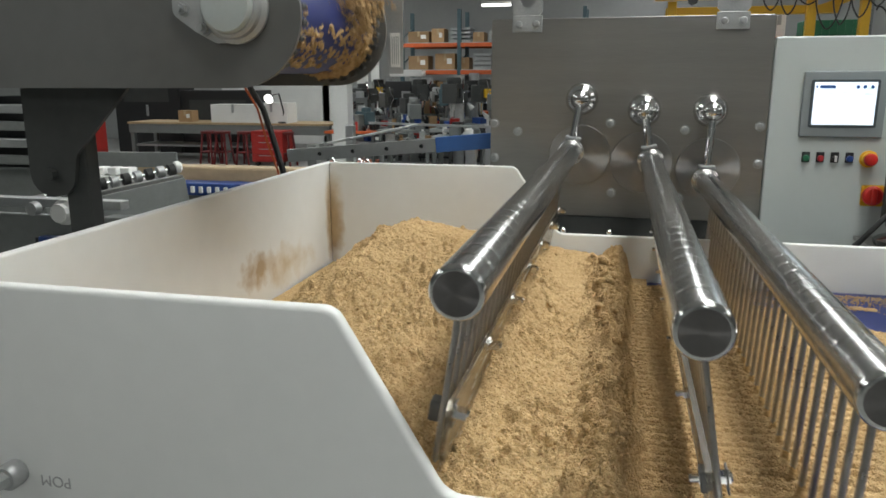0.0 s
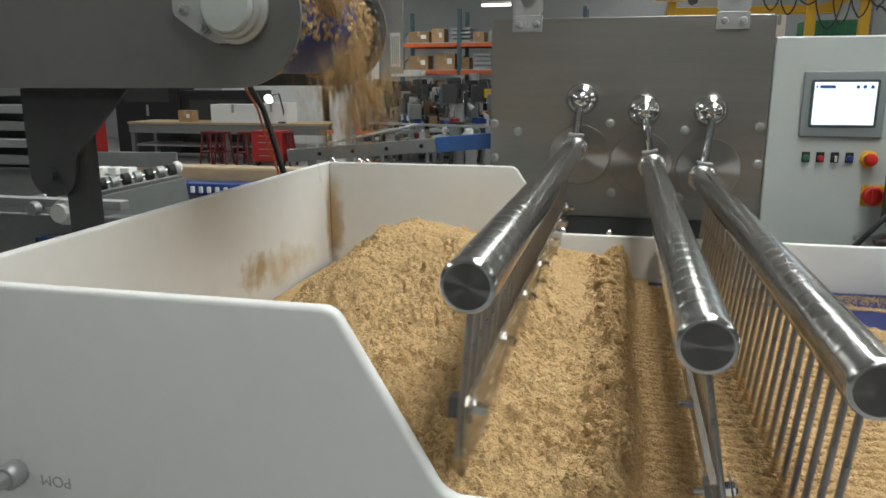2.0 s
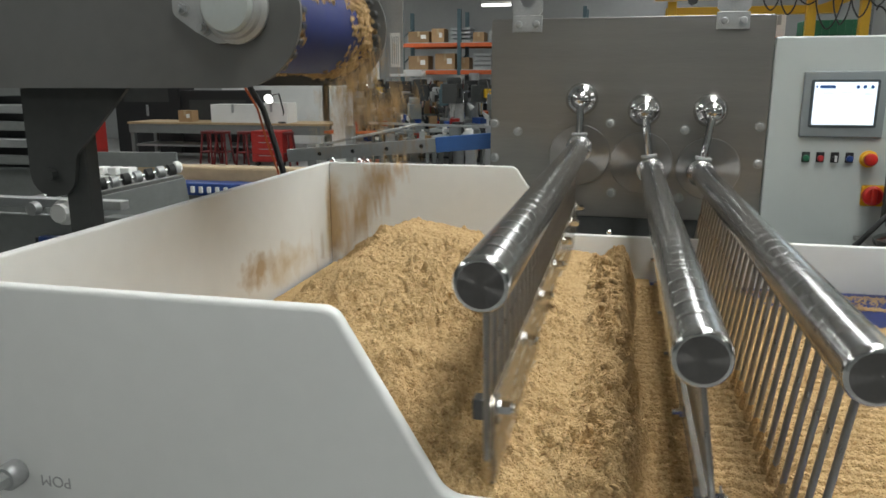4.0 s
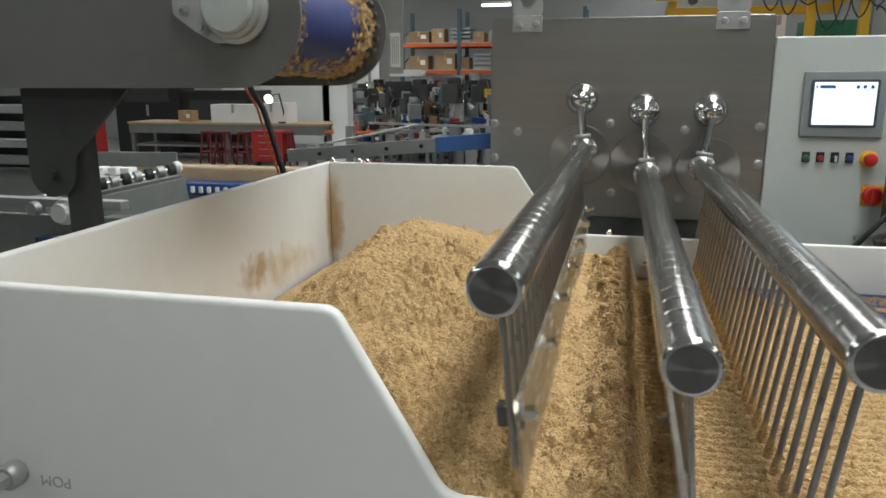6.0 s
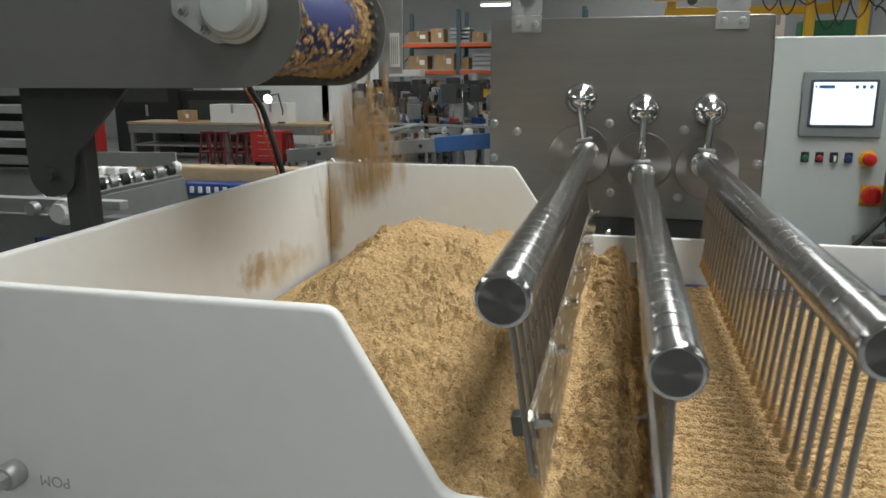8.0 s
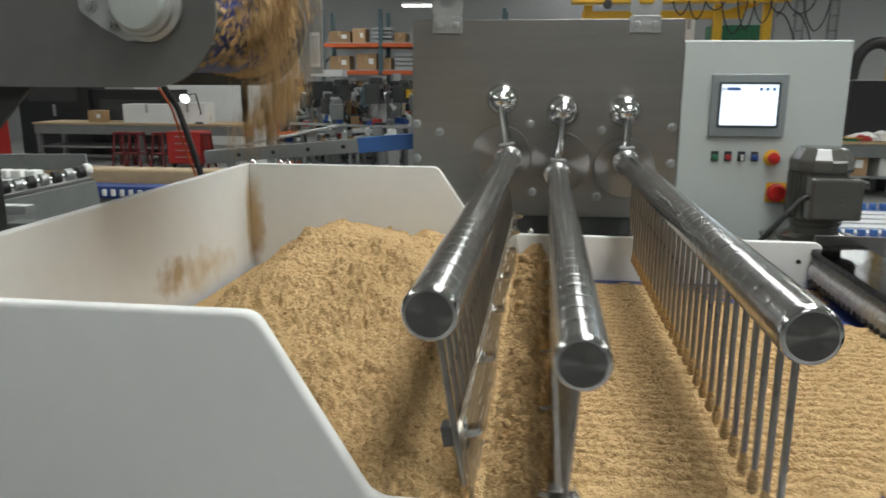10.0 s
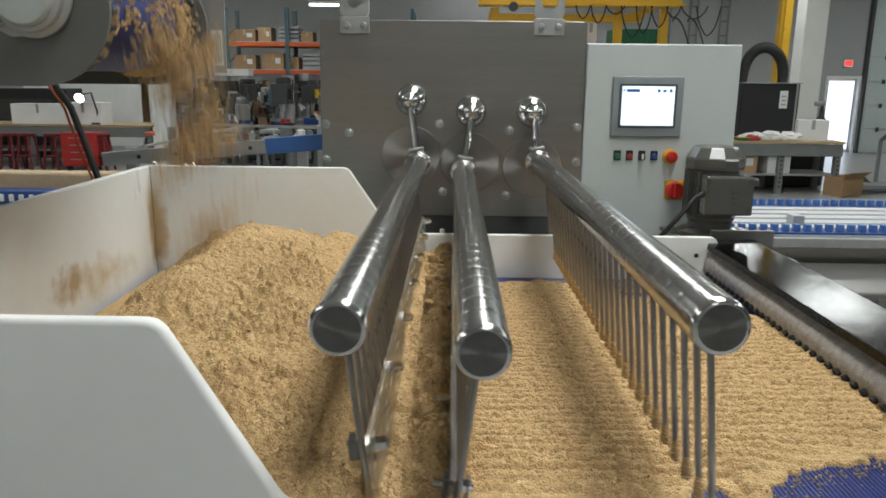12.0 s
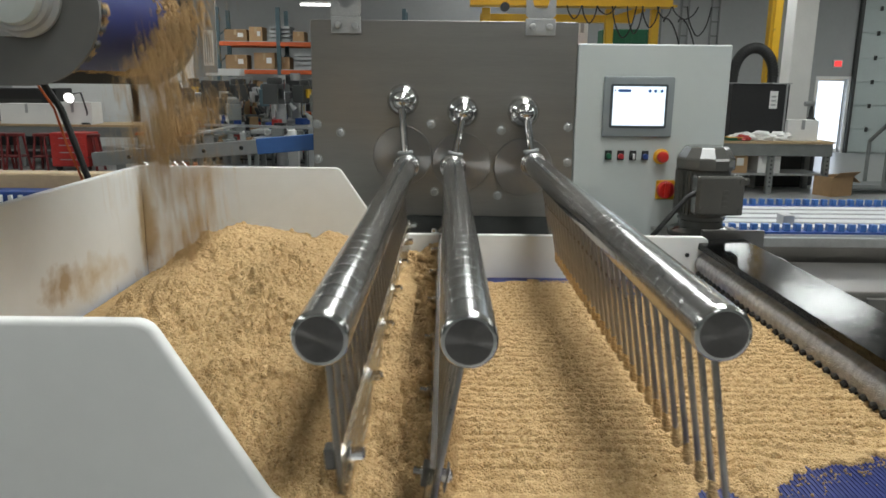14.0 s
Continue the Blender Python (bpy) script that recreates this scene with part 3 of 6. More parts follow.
rakes = []
for i in range(3):
    r = thing("rake", ["polished steel rake tube with fingers and a clear bolted blade", "polished steel rake tube with steel fingers and bolted clamps", "polished steel rake tube with bare steel fingers"][i], "rake", group="rakes")
    n = 48
    # the seat of each finger leaves a shallow ring in the polished tube
    rings = [(TR - 0.0005, 0.0072), (TR, 0.0078)]
    for q in range(34):
        yq = 0.0613 + 0.0484 * q
        if yq < RL - 0.03:
            rings += [(TR, yq - 0.0085), (TR, yq - 0.0042), (TR - 0.0003, yq - 0.0012), (TR - 0.0003, yq + 0.0012), (TR, yq + 0.0042), (TR, yq + 0.0085)]
    part("tube", lathe(B(), rings + [(TR, RL - 0.01), (TR - 0.006, RL)], pose(0, -RL, 0, -90), 64), "tube", r, smooth=True)
    fillet = [(TR - 0.0062 + 0.0062 * math.sin(math.pi * q / 12), 0.0062 - 0.0062 * math.cos(math.pi * q / 12)) for q in range(7)]
    part("end_rim", lathe(B(), fillet + [(TR - 0.0006, 0.0071), (TR - 0.002, 0.009)], pose(0, -RL, 0, -90), n), "rim", r, "bright polished rounded rim", smooth=True)
    part("end_cap", lathe(B(), [(TR - 0.0062, 0.001), (TR - 0.0064, -0.0006), (0.0005, -0.0007)], pose(0, -RL, 0, -90), n), "cap_face", r, "dark turned steel end face")
    cb = B()
    lathe(cb, [(TR + 0.001, 0), (TR + 0.005, 0.003), (TR + 0.005, 0.012), (TR + 0.002, 0.015)], pose(0, -0.05, 0, -90), n)
    lathe(cb, [(TR + 0.003, 0), (TR + 0.009, 0.003), (TR + 0.009, 0.024), (TR + 0.003, 0.028)], pose(0, -0.03, 0, -90), n)
    part("collar", cb, "tube", r, "steel clamp collar", smooth=True)
    part("rod_clamp", box(B(), -0.024, -0.034, TR + 0.006, 0.024, 0.002, TR + 0.016, 0.003), "galv", r)
    part("guide_rod", rod(B(), (0, -0.015, TR), (0, -0.015, 0.185), 0.0125, n=24), "chrome", r, smooth=True)
    part("crank_hub", rod(B(), (0, -0.004, 0), (0, 0.078, 0), 0.027, n=28), "turned", r, smooth=True)
    fb = B()
    rod(fb, (0, 0, -TR + 0.004), (0, 0, TIP + 0.004), 0.0042, n=10)
    rod(fb, (0, 0, TIP + 0.004), (0, 0, TIP), 0.0042, 0.0025, n=10)
    first = part("finger", fb, "rod", r, smooth=True, m=pose(0, -RL + 0.037, 0))
    for k in range(1, 30):
        again("finger", first.data, r, pose(0, -RL + 0.037 + 0.0484 * k, 0))
    ct = lathe(B(), [(0.0044, -0.221), (0.0056, -0.231), (0.0066, -0.241), (0.0062, -0.250), (0.003, -0.2545)], None, 9)
    for v in ct.verts:
        v.co.x, v.co.y = v.co.x * (1 + 0.2 * math.sin(v.co.z * 900)), v.co.y * (1 + 0.2 * math.cos(v.co.z * 700))
    coat = part("crumb_coating", ct, "tan", r, "tan crumb stuck to the finger tip", m=pose(0, -RL + 0.037, 0))
    for k in range(1, 30):
        again("crumb_coating", coat.data, r, pose(0, -RL + 0.037 + 0.0484 * k, 0, 0, 0, 40 * k))
    if i < 2:
        side = 1 if i == 0 else -1
        low = -0.162 if i == 0 else -0.188
        part("blade", box(B(), 0.0045 * side, -RL + 0.03, max(low - 0.088, -0.258), 0.0105 * side, -RL + 1.47, low + 0.018, 0.001), "clear", r, "clear plastic scraper blade smeared with crumb")
        hb = hex_bolt_bm(1)
        bmesh.ops.scale(hb, vec=(1.25, 1.25, 1.25), verts=hb.verts)
        bolt = part("blade_bolt", hb, "chrome", r, "bright hex bolt", m=pose(0.008 if side > 0 else -0.004, -RL + 0.052, low))
        for k in range(1, 7):
            again("blade_bolt", bolt.data, r, pose(0.008 if side > 0 else -0.004, -RL + 0.052 + 0.237 * k, low))
        cl = B()
        box(cl, -0.018, -0.011, -0.012, -0.0045, 0.011, 0.014, 0.002)
        box(cl, 0.0105, -0.009, -0.016, 0.013, 0.009, 0.016, 0.001)
        part("blade_clamp", cl, "darksteel", r, m=pose(0, -RL + 0.052, low - 0.002))
    rakes.append(r)

# fixed pivot balls and crank discs on the housing
for i, (cx, cz, bx, bz, ph, skew) in enumerate(RAKES):
    part("crank_disc", lathe(B(), [(0.096, 0), (0.098, 0.002), (0.098, 0.009), (0.0965, 0.011), (0.03, 0.0115)], pose(cx, SY - 0.001, EYE + cz, 90), 56), "turned", house, "turned steel crank disc", smooth=True)
    fl = part("pivot_flange", lathe(B(), [(0.05, 0), (0.052, 0.006), (0.051, 0.02), (0.046, 0.034), (0.038, 0.042), (0.031, 0.045), (0.027, 0.05)], pose(bx, SY, EYE + bz, 90), 40), "chrome", house, "polished pivot flange", smooth=True)
    part("pivot_ball", lathe(B(), [(0.031 * math.sin(math.pi * j / 16) + 0.0004, -0.031 * math.cos(math.pi * j / 16)) for j in range(17)], pose(bx, RY1 - 0.004, EYE + bz, 90), 32), "chrome", fl, smooth=True)

# ================= crumb product =================


def hashed(i, j, seed):
    """A repeatable number from 0 to 1 for each lattice cell."""
    h = (i * 374761393 + j * 668265263 + seed * 974634777) & 0xFFFFFFFF
    h = ((h ^ (h >> 13)) * 1274126177) & 0xFFFFFFFF
    h = ((h ^ (h >> 15)) * 2246822519) & 0xFFFFFFFF
    return ((h ^ (h >> 16)) & 0xFFFFFF) / float(0xFFFFFF)


def wave(x, y, seed=0):
    """Smooth lattice noise, about -1 to 1."""
    i, j = np.floor(x).astype(np.int64), np.floor(y).astype(np.int64)
    u, v = x - i, y - j
    a, b = u * u * u * (u * (u * 6 - 15) + 10), v * v * v * (v * (v * 6 - 15) + 10)

    def g(di, dj):
        q = 2 * math.pi * hashed(i + di, j + dj, seed)
        return np.cos(q) * (u - di) + np.sin(q) * (v - dj)

    lo = g(0, 0) * (1 - a) + g(1, 0) * a
    hi = g(0, 1) * (1 - a) + g(1, 1) * a
    return 1.5 * (lo * (1 - b) + hi * b)


def fbm(x, y, s, octaves=4, seed=0):
    out, amp = 0.0, 1.0
    for k in range(octaves):
        out = out + amp * wave(x * s + 17.3 * k, y * s - 9.1 * k, seed + k)
        s, amp = s * 2.1, amp * 0.5
    return out


def cells(x, y, s, seed=0):
    """Distances to the nearest and second nearest scattered points, and a number of the cell's own."""
    wx = x * s + 0.35 * wave(x * s * 1.7, y * s * 1.7, seed + 50)
    wy = y * s + 0.35 * wave(x * s * 1.7, y * s * 1.7, seed + 60)
    i, j = np.floor(wx).astype(np.int64), np.floor(wy).astype(np.int64)
    d1, d2, own = np.full(wx.shape, 9.0), np.full(wx.shape, 9.0), np.zeros(wx.shape)
    for di in (-1, 0, 1):
        for dj in (-1, 0, 1):
            px, py = i + di + hashed(i + di, j + dj, seed), j + dj + hashed(i + di, j + dj, seed + 1)
            d = np.hypot(wx - px, wy - py)
            near = d < d1
            d2 = np.where(near, d1, np.minimum(d2, d))
            own = np.where(near, hashed(i + di, j + dj, seed + 2), own)
            d1 = np.where(near, d, d1)
    return d1, d2, own


def clods(x, y, s, seed, keep=0.6):
    """Rounded clods of uneven size lying close together, with gaps: 0 to 1."""
    d1, d2, own = cells(x, y, s, seed)
    size = 0.38 + 0.42 * own
    dome = np.sqrt(np.clip(1 - (d1 / size) ** 2, 0, 1)) * (0.45 + 0.55 * own)
    return np.where(own > 1 - keep, dome, 0.0)


def cracks(x, y, s, seed, width=0.07):
    d1, d2, own = cells(x, y, s, seed)
    return np.clip(1 - (d2 - d1) / width, 0, 1) * smooth(0.05, 0.4, wave(x * s * 0.7, y * s * 0.7, seed + 9))


def smooth(a, b, v):
    v = np.clip((v - a) / (b - a), 0, 1)
    return v * v * (3 - 2 * v)


def grain(x, y, seed):
    """Fine grains of a few millimetres."""
    return 0.0017 * fbm(x, y, 120, 2, seed) + 0.0016 * clods(x, y, 170, seed + 3, 0.7)


def sheet(name, x0, x1, y0, y1, step, hfun, label):
    nx, ny = int((x1 - x0) / step), int((y1 - y0) / step)
    X, Y = np.meshgrid(np.linspace(x0, x1, nx + 1), np.linspace(y0, y1, ny + 1))
    Z = hfun(X, Y)
    # crumbs lie unevenly sideways too
    jx, jy = 0.0011 * wave(X * 260, Y * 260, 71), 0.0011 * wave(X * 260, Y * 260, 72)
    V = np.stack([X + jx, Y + jy, BELT + Z], -1).reshape(-1, 3)
    a = (np.arange(ny)[:, None] * (nx + 1) + np.arange(nx)[None, :]).reshape(-1)
    F = np.stack([a, a + 1, a + nx + 2, a + nx + 1], -1)
    F = F[Z.reshape(-1)[F].max(1) > -0.004]
    me = bpy.data.meshes.new(name)
    me.from_pydata(V.tolist(), [], F.tolist())
    me.materials.append(M["tan"])
    me.shade_smooth()
    return tagged(new(name, me), label, "crumb", kind="stuff")


def heap_base(x, y):
    dx, dy = x + 0.47, y - 1.58
    dx = np.where(dx < 0, dx * 0.80, dx * 0.34)
    dy = np.where(dy < 0, dy * 0.20, dy * 0.30)
    d = np.hypot(dx, dy)
    h = 0.262 - np.where(d > 0.05, d, 0.025 + d * d / 0.1)
    # second mound by the back panel
    h = np.maximum(h, 0.172 - 0.5 * np.hypot(x + 0.3, y - 1.93))
    return np.maximum(h, 0.012 + 0.083 * smooth(-0.82, -0.5, x))


def h_heap(x, y):
    h = heap_base(x, y)
    rough = smooth(0.0, 0.05, h)
    # the slope below the crest breaks up into clods towards the rake
    loose = smooth(-0.1, 0.5, 1.60 - y + 0.45 * (x + 0.4) + 0.35 * wave(x * 5, y * 5, 2))
    patch = smooth(-0.15, 0.35, wave(x * 9, y * 9, 4) + 0.75 * loose - 0.4)
    h = h + rough * (0.009 * fbm(x, y, 8, 3, 11) + 0.0025 * fbm(x, y, 30, 3, 21) + patch * (0.013 * clods(x, y, 38, 5, 0.42) + 0.009 * clods(x, y, 70, 6, 0.5))
                     + (0.25 + 0.75 * loose) * 0.0052 * clods(x, y, 115, 7, 0.5) - 0.014 * cracks(x, y, 13, 8, 0.07) + grain(x, y, 31))
    return h - 0.25 * smooth(-0.19, -0.07, x) * np.maximum(h - 0.02, 0)


def h_mid(x, y):
    s = smooth(-0.17, -0.11, x)
    crest = -0.012 + 0.016 * wave(y * 8, y * 0 + 3.5, 3)
    ridge = (0.017 + 0.010 * wave(y * 11, y * 0 + 8.5, 5)) * np.exp(-((x - crest) / 0.024) ** 2)
    edge = 0.012 + 0.018 * wave(y * 18, y * 0 + 2.5, 8) + 0.010 * wave(y * 55, y * 0 + 6.5, 9)
    patch = smooth(-0.2, 0.25, wave(x * 10, y * 8, 1) + 0.6 * smooth(-0.09, -0.02, x) - 0.1)
    h = 0.062 + ridge + s * (0.006 * fbm(x, y, 14, 3, 41) + patch * (0.021 * clods(x, y, 26, 42, 0.45) + 0.012 * clods(x, y, 50, 43, 0.55) - 0.015 * cracks(x, y, 20, 44, 0.09))
                             + 0.0045 * clods(x, y, 95, 45, 0.6) + grain(x, y, 46))
    h = h * (1 - 0.9 * smooth(edge, edge + 0.032, x))
    front = PY0 + 0.06 + 0.02 * wave(x * 25, x * 0 + 1.5, 4)
    return h * smooth(front - 0.05, front + 0.05, y) - 0.006 * (1 - smooth(front - 0.05, front, y))


PITCH = 0.0242      # half of the fingers' spacing


def bed_mask(x, y):
    near = 0.90 + 0.36 * np.maximum(0, x - 0.2) + 0.02 * fbm(x, x * 0 + 1.3, 11, 4, 2) + 0.012 * fbm(x, y, 45, 2, 3)
    tongue = 0.10 * np.exp(-((x - 0.372 - 0.1 * (y - 0.9)) / 0.022) ** 2)
    far = 2.035 - 0.15 * smooth(0.28, 0.48, x) - 0.14 * smooth(0.5, 0.7, x) + 0.012 * fbm(x, x * 0 + 5.2, 14, 3, 2)
    thin = 0.28 + 0.72 * smooth(near - tongue, near - tongue + 0.10, y) * (1 - smooth(far - 0.05, far, y))
    return smooth(near - tongue, near - tongue + 0.008, y) * (1 - smooth(far - 0.008, far, y)) * thin


def h_bed(x, y):
    m = bed_mask(x, y)
    u = y / PITCH + 0.05 * wave(x * 7, y * 10, 61) + 0.07 * wave(x * 45, y * 45, 62)
    saw = np.abs((u % 1.0) - 0.5) * 2
    deep = 0.85 + 0.15 * np.cos(math.pi * np.floor(u)) + 0.25 * wave(x * 6, y * 6, 63)
    furrow = -0.0125 * deep * (1 - smooth(0.0, 0.62, saw))
    h = 0.022 + furrow + 0.003 * fbm(x, y, 9, 2, 64) + 0.0036 * clods(x * 0.7, y, 95, 65, 0.5) + 0.0026 * clods(x, y, 160, 66, 0.6) + 0.0013 * fbm(x, y, 130, 2, 67)
    return np.where(m > 0.02, h * m, -0.006)


heap = sheet("crumb_heap", PXL + 0.012, -0.06, PY0 + 0.002, PY1 - 0.012, 0.0022, h_heap, "heap of tan brown crumb product in the hopper")
mid = sheet("crumb_ridge", -0.2, 0.085, PY0 + 0.002, PY1 - 0.003, 0.0021, h_mid, "lumpy thick layer of tan crumb between two rakes")
bed = sheet("crumb_sheet", -0.12, 0.90, 0.80, 2.06, 0.0025, h_bed, "combed level sheet of tan crumb on the blue belt")

# single crumbs and broken clods
CR = np.random.RandomState(5)


def scatter(name, x, y, z, r, label, fine=1):
    """Many small uneven lumps, each at a place and a turn of its own."""
    shape = B()
    bmesh.ops.create_icosphere(shape, subdivisions=fine, radius=1)
    shape.verts.index_update()
    base = np.array([v.co[:] for v in shape.verts])
    faces = np.array([[v.index for v in f.verts] for f in shape.faces])
    shape.free()
    n, k = len(x), len(base)
    q = CR.normal(size=(n, 4))
    q /= np.linalg.norm(q, axis=1)[:, None]
    w, a, b, c = q.T
    R = np.stack([1 - 2 * (b * b + c * c), 2 * (a * b - c * w), 2 * (a * c + b * w), 2 * (a * b + c * w), 1 - 2 * (a * a + c * c), 2 * (b * c - a * w),
                  2 * (a * c - b * w), 2 * (b * c + a * w), 1 - 2 * (a * a + b * b)], -1).reshape(n, 3, 3)
    size = np.stack([CR.uniform(0.85, 1.3, n), CR.uniform(0.65, 1.0, n), CR.uniform(0.5, 0.85, n)], -1)
    v1, v2 = CR.normal(size=(n, 3)), CR.normal(size=(n, 3))
    bulge = 1 + 0.22 * np.sin(2.2 * v1 @ base.T + CR.uniform(0, 6, (n, 1))) + 0.14 * np.sin(4.5 * v2 @ base.T) + 0.05 * CR.normal(size=(n, k))
    P = base[None] * size[:, None] * bulge[:, :, None] * r[:, None, None]
    P = np.einsum("nij,nkj->nki", R, P) + np.stack([x, y, z], -1)[:, None]
    F = (faces[None] + (np.arange(n) * k)[:, None, None]).reshape(-1, 3)
    me = bpy.data.meshes.new(name)
    me.from_pydata(P.reshape(-1, 3).tolist(), [], F.tolist())
    me.materials.append(M["tan"])
    me.shade_smooth()
    return tagged(new(name, me), label, "crumb", kind="stuff")


def loose_crumbs():
    U = CR.uniform
    x1 = U(0.12, 0.88, 420)
    y1 = 0.9 + 0.36 * np.maximum(0, x1 - 0.2) - np.abs(CR.normal(0, 0.022, 420))
    x2 = U(0.2, 0.82, 1800)
    y2 = 2.085 - np.abs(CR.normal(0, 0.05, 1800))
    x3 = U(0.38, 0.72, 1500)
    y3 = 1.992 - 0.09 * (x3 - 0.4) + CR.normal(0, 0.008, 1500)
    xa, ya = np.concatenate([x1, x2, x3]), np.concatenate([y1, y2, y3])
    ok = (ya > PY0 + 0.01) & (bed_mask(xa, ya) < 0.05)
    xb, yb = U(-0.1, 0.82, 2000), U(0.9, 2.0, 2000)
    hb = h_bed(xb, yb)
    ob = hb > 0.01
    x, y = np.concatenate([xa[ok], xb[ob]]), np.concatenate([ya[ok], yb[ob]])
    z = BELT + np.concatenate([np.full(ok.sum(), 0.0018), hb[ob] + 0.0008])
    r = np.concatenate([U(0.0008, 0.003, ok.sum()), U(0.0012, 0.0034, ob.sum())])
    return scatter("loose_crumbs", x, y, z, r, "single tan crumbs scattered on sheet and belt")


crumbs = loose_crumbs()


def lying(n, x0, x1, hfun, r0, r1, least, name, label, fine, where=None):
    """Lumps that lie half sunk on a surface."""
    x, y = CR.uniform(x0, x1, n), CR.uniform(PY0 + 0.03, PY1 - 0.04, n)
    ok = hfun(x, y) > least
    if where is not None:
        ok &= where(x, y)
    x, y = x[ok], y[ok]
    r = r0 + (r1 - r0) * CR.uniform(0, 1, len(x)) ** 2.2
    return scatter(name, x, y, BELT + hfun(x, y) + 0.2 * r, r, label, fine)


heap_crumbs = lying(2400, -0.82, -0.1, h_heap, 0.001, 0.0034, 0.02, "heap_crumbs", "single tan crumbs lying on the heap", 1)
heap_clods = lying(260, -0.72, -0.1, h_heap, 0.003, 0.009, 0.02, "heap_clods", "broken tan clods lying on the heap", 2,
                   lambda x, y: wave(x * 9, y * 9, 4) + 0.9 * (1.6 - y) + 0.5 * (x + 0.4) > 0.12)
ridge_clods = lying(420, -0.12, 0.012, h_mid, 0.004, 0.015, 0.05, "ridge_clods", "broken tan clods lying on the ridge between the rakes", 2,
                    lambda x, y: wave(x * 10, y * 8, 1) + 8 * (x + 0.03) > 0.0)
ridge_crumbs = lying(900, -0.16, 0.03, h_mid, 0.0012, 0.005, 0.03, "ridge_crumbs", "single tan crumbs lying on the ridge between the rakes", 1)


def finger_mounds():
    """Small heaps that the last rake pushes up beside its fingers."""
    k = np.repeat(np.arange(26), 22)
    y = 2.42 - RL + 0.037 + 0.0484 * k + CR.normal(0, 0.008, len(k))
    x = 0.262 - np.abs(CR.normal(0, 0.02, len(k)))
    r = CR.uniform(0.002, 0.007, len(k))
    ok = y > 1.02
    x, y, r = x[ok], y[ok], r[ok]
    return scatter("finger_mounds", x, y, BELT + 0.020 + 0.2 * r, r, "small tan crumb mounds pushed up along the rake fingers", 2)


mounds = finger_mounds()

# ================= feeding conveyor =================
FX, FZ, FR = -0.68, EYE + 0.112, 0.128
FY0, FY1 = 1.25, 1.74
feed = thing("feed_conveyor", "dark grey steel feed conveyor with blue cleated belt above the hopper", "conveyor")
nose = [(FX + FR * math.sin(a), FZ - FR * math.cos(a)) for a in [math.pi * k / 32 for k in range(33)]]
outline = [(-6.6, FZ - FR)] + nose + [(-6.6, FZ + FR)]
for y in (FY0, FY1):
    part("side_plate", plate(B(), outline, 0.008, pose(0, y, 0)), "grey", feed)
part("bottom_flange", box(B(), -6.6, FY0 + 0.009, FZ - FR + 0.002, FX - 0.05, FY0 + 0.06, FZ - FR + 0.008), "grey", feed)
cb = B()
loop = [(FX + 0.1 * math.sin(a), FZ - 0.1 * math.cos(a)) for a in [math.pi * k / 24 for k in range(25)]]
lo = [(-6.5, FZ - 0.1)] + loop + [(-6.5, FZ + 0.1)]
vs = [[cb.verts.new((x, y, z)) for x, z in lo] for y in (FY0 + 0.02, FY1 - 0.01)]
for q in range(len(lo) - 1):
    cb.faces.new((vs[0][q], vs[0][q + 1], vs[1][q + 1], vs[1][q]))
bmesh.ops.solidify(cb, geom=cb.faces[:], thickness=-0.004)
part("carrying_belt", cb, "belt", feed, "blue carrying belt", smooth=True)
# hanger plate with rounded foot, and the leg that carries it
hang = rounded([(-1.19, EYE - 0.014), (-0.94, EYE - 0.014), (-1.075, EYE - 0.15), (-1.09, EYE - 0.235), (-1.19, EYE - 0.235), (-1.19, EYE - 0.17)], [0, 0, 0.03, 0.045, 0.045, 0.01], 6)
hang_part = part("hanger_plate", plate(B(), hang, 0.01, pose(0, FY0 + 0.05, 0)), "darkgrey", feed)
part("hanger_bolt", rod(B(), (-1.135, FY0 + 0.035, EYE - 0.19), (-1.135, FY0 + 0.07, EYE - 0.19), 0.013, n=6), "darkgrey", hang_part)
part("support_leg", box(B(), -1.118, FY0 + 0.062, 0, -1.062, FY0 + 0.10, EYE - 0.1, 0.003), "darkgrey", feed)
for x in (-3.2, -6.0):
    for y in (FY0 + 0.07, FY1 - 0.09):
        part("support_leg", box(B(), x - 0.035, y, 0, x + 0.035, y + 0.07, EYE - 0.016, 0.003), "darkgrey", feed)

# pale bracket plate with a printed notice on the far side
brk = part("bracket_plate", plate(B(), [(-0.60, EYE + 0.30), (-0.525, EYE + 0.30), (-0.528, EYE + 0.012), (-0.562, EYE + 0.012), (-0.575, EYE + 0.12)], 0.006, pose(0, FY1 + 0.055, 0)), "galv", feed, "pale grey bracket plate")
part("notice", box(B(), -0.558, FY1 + 0.053, EYE + 0.028, -0.534, FY1 + 0.0545, EYE + 0.108), "white", brk)
for q in range(4):
    part("notice_bar", box(B(), -0.554 + 0.005 * q, FY1 + 0.0515, EYE + 0.035, -0.552 + 0.005 * q, FY1 + 0.0525, EYE + 0.10), "galv", brk)
part("bracket_arm", box(B(), -0.72, FY1 + 0.009, EYE + 0.2, -0.59, FY1 + 0.06, EYE + 0.215, 0.002), "galv", brk)

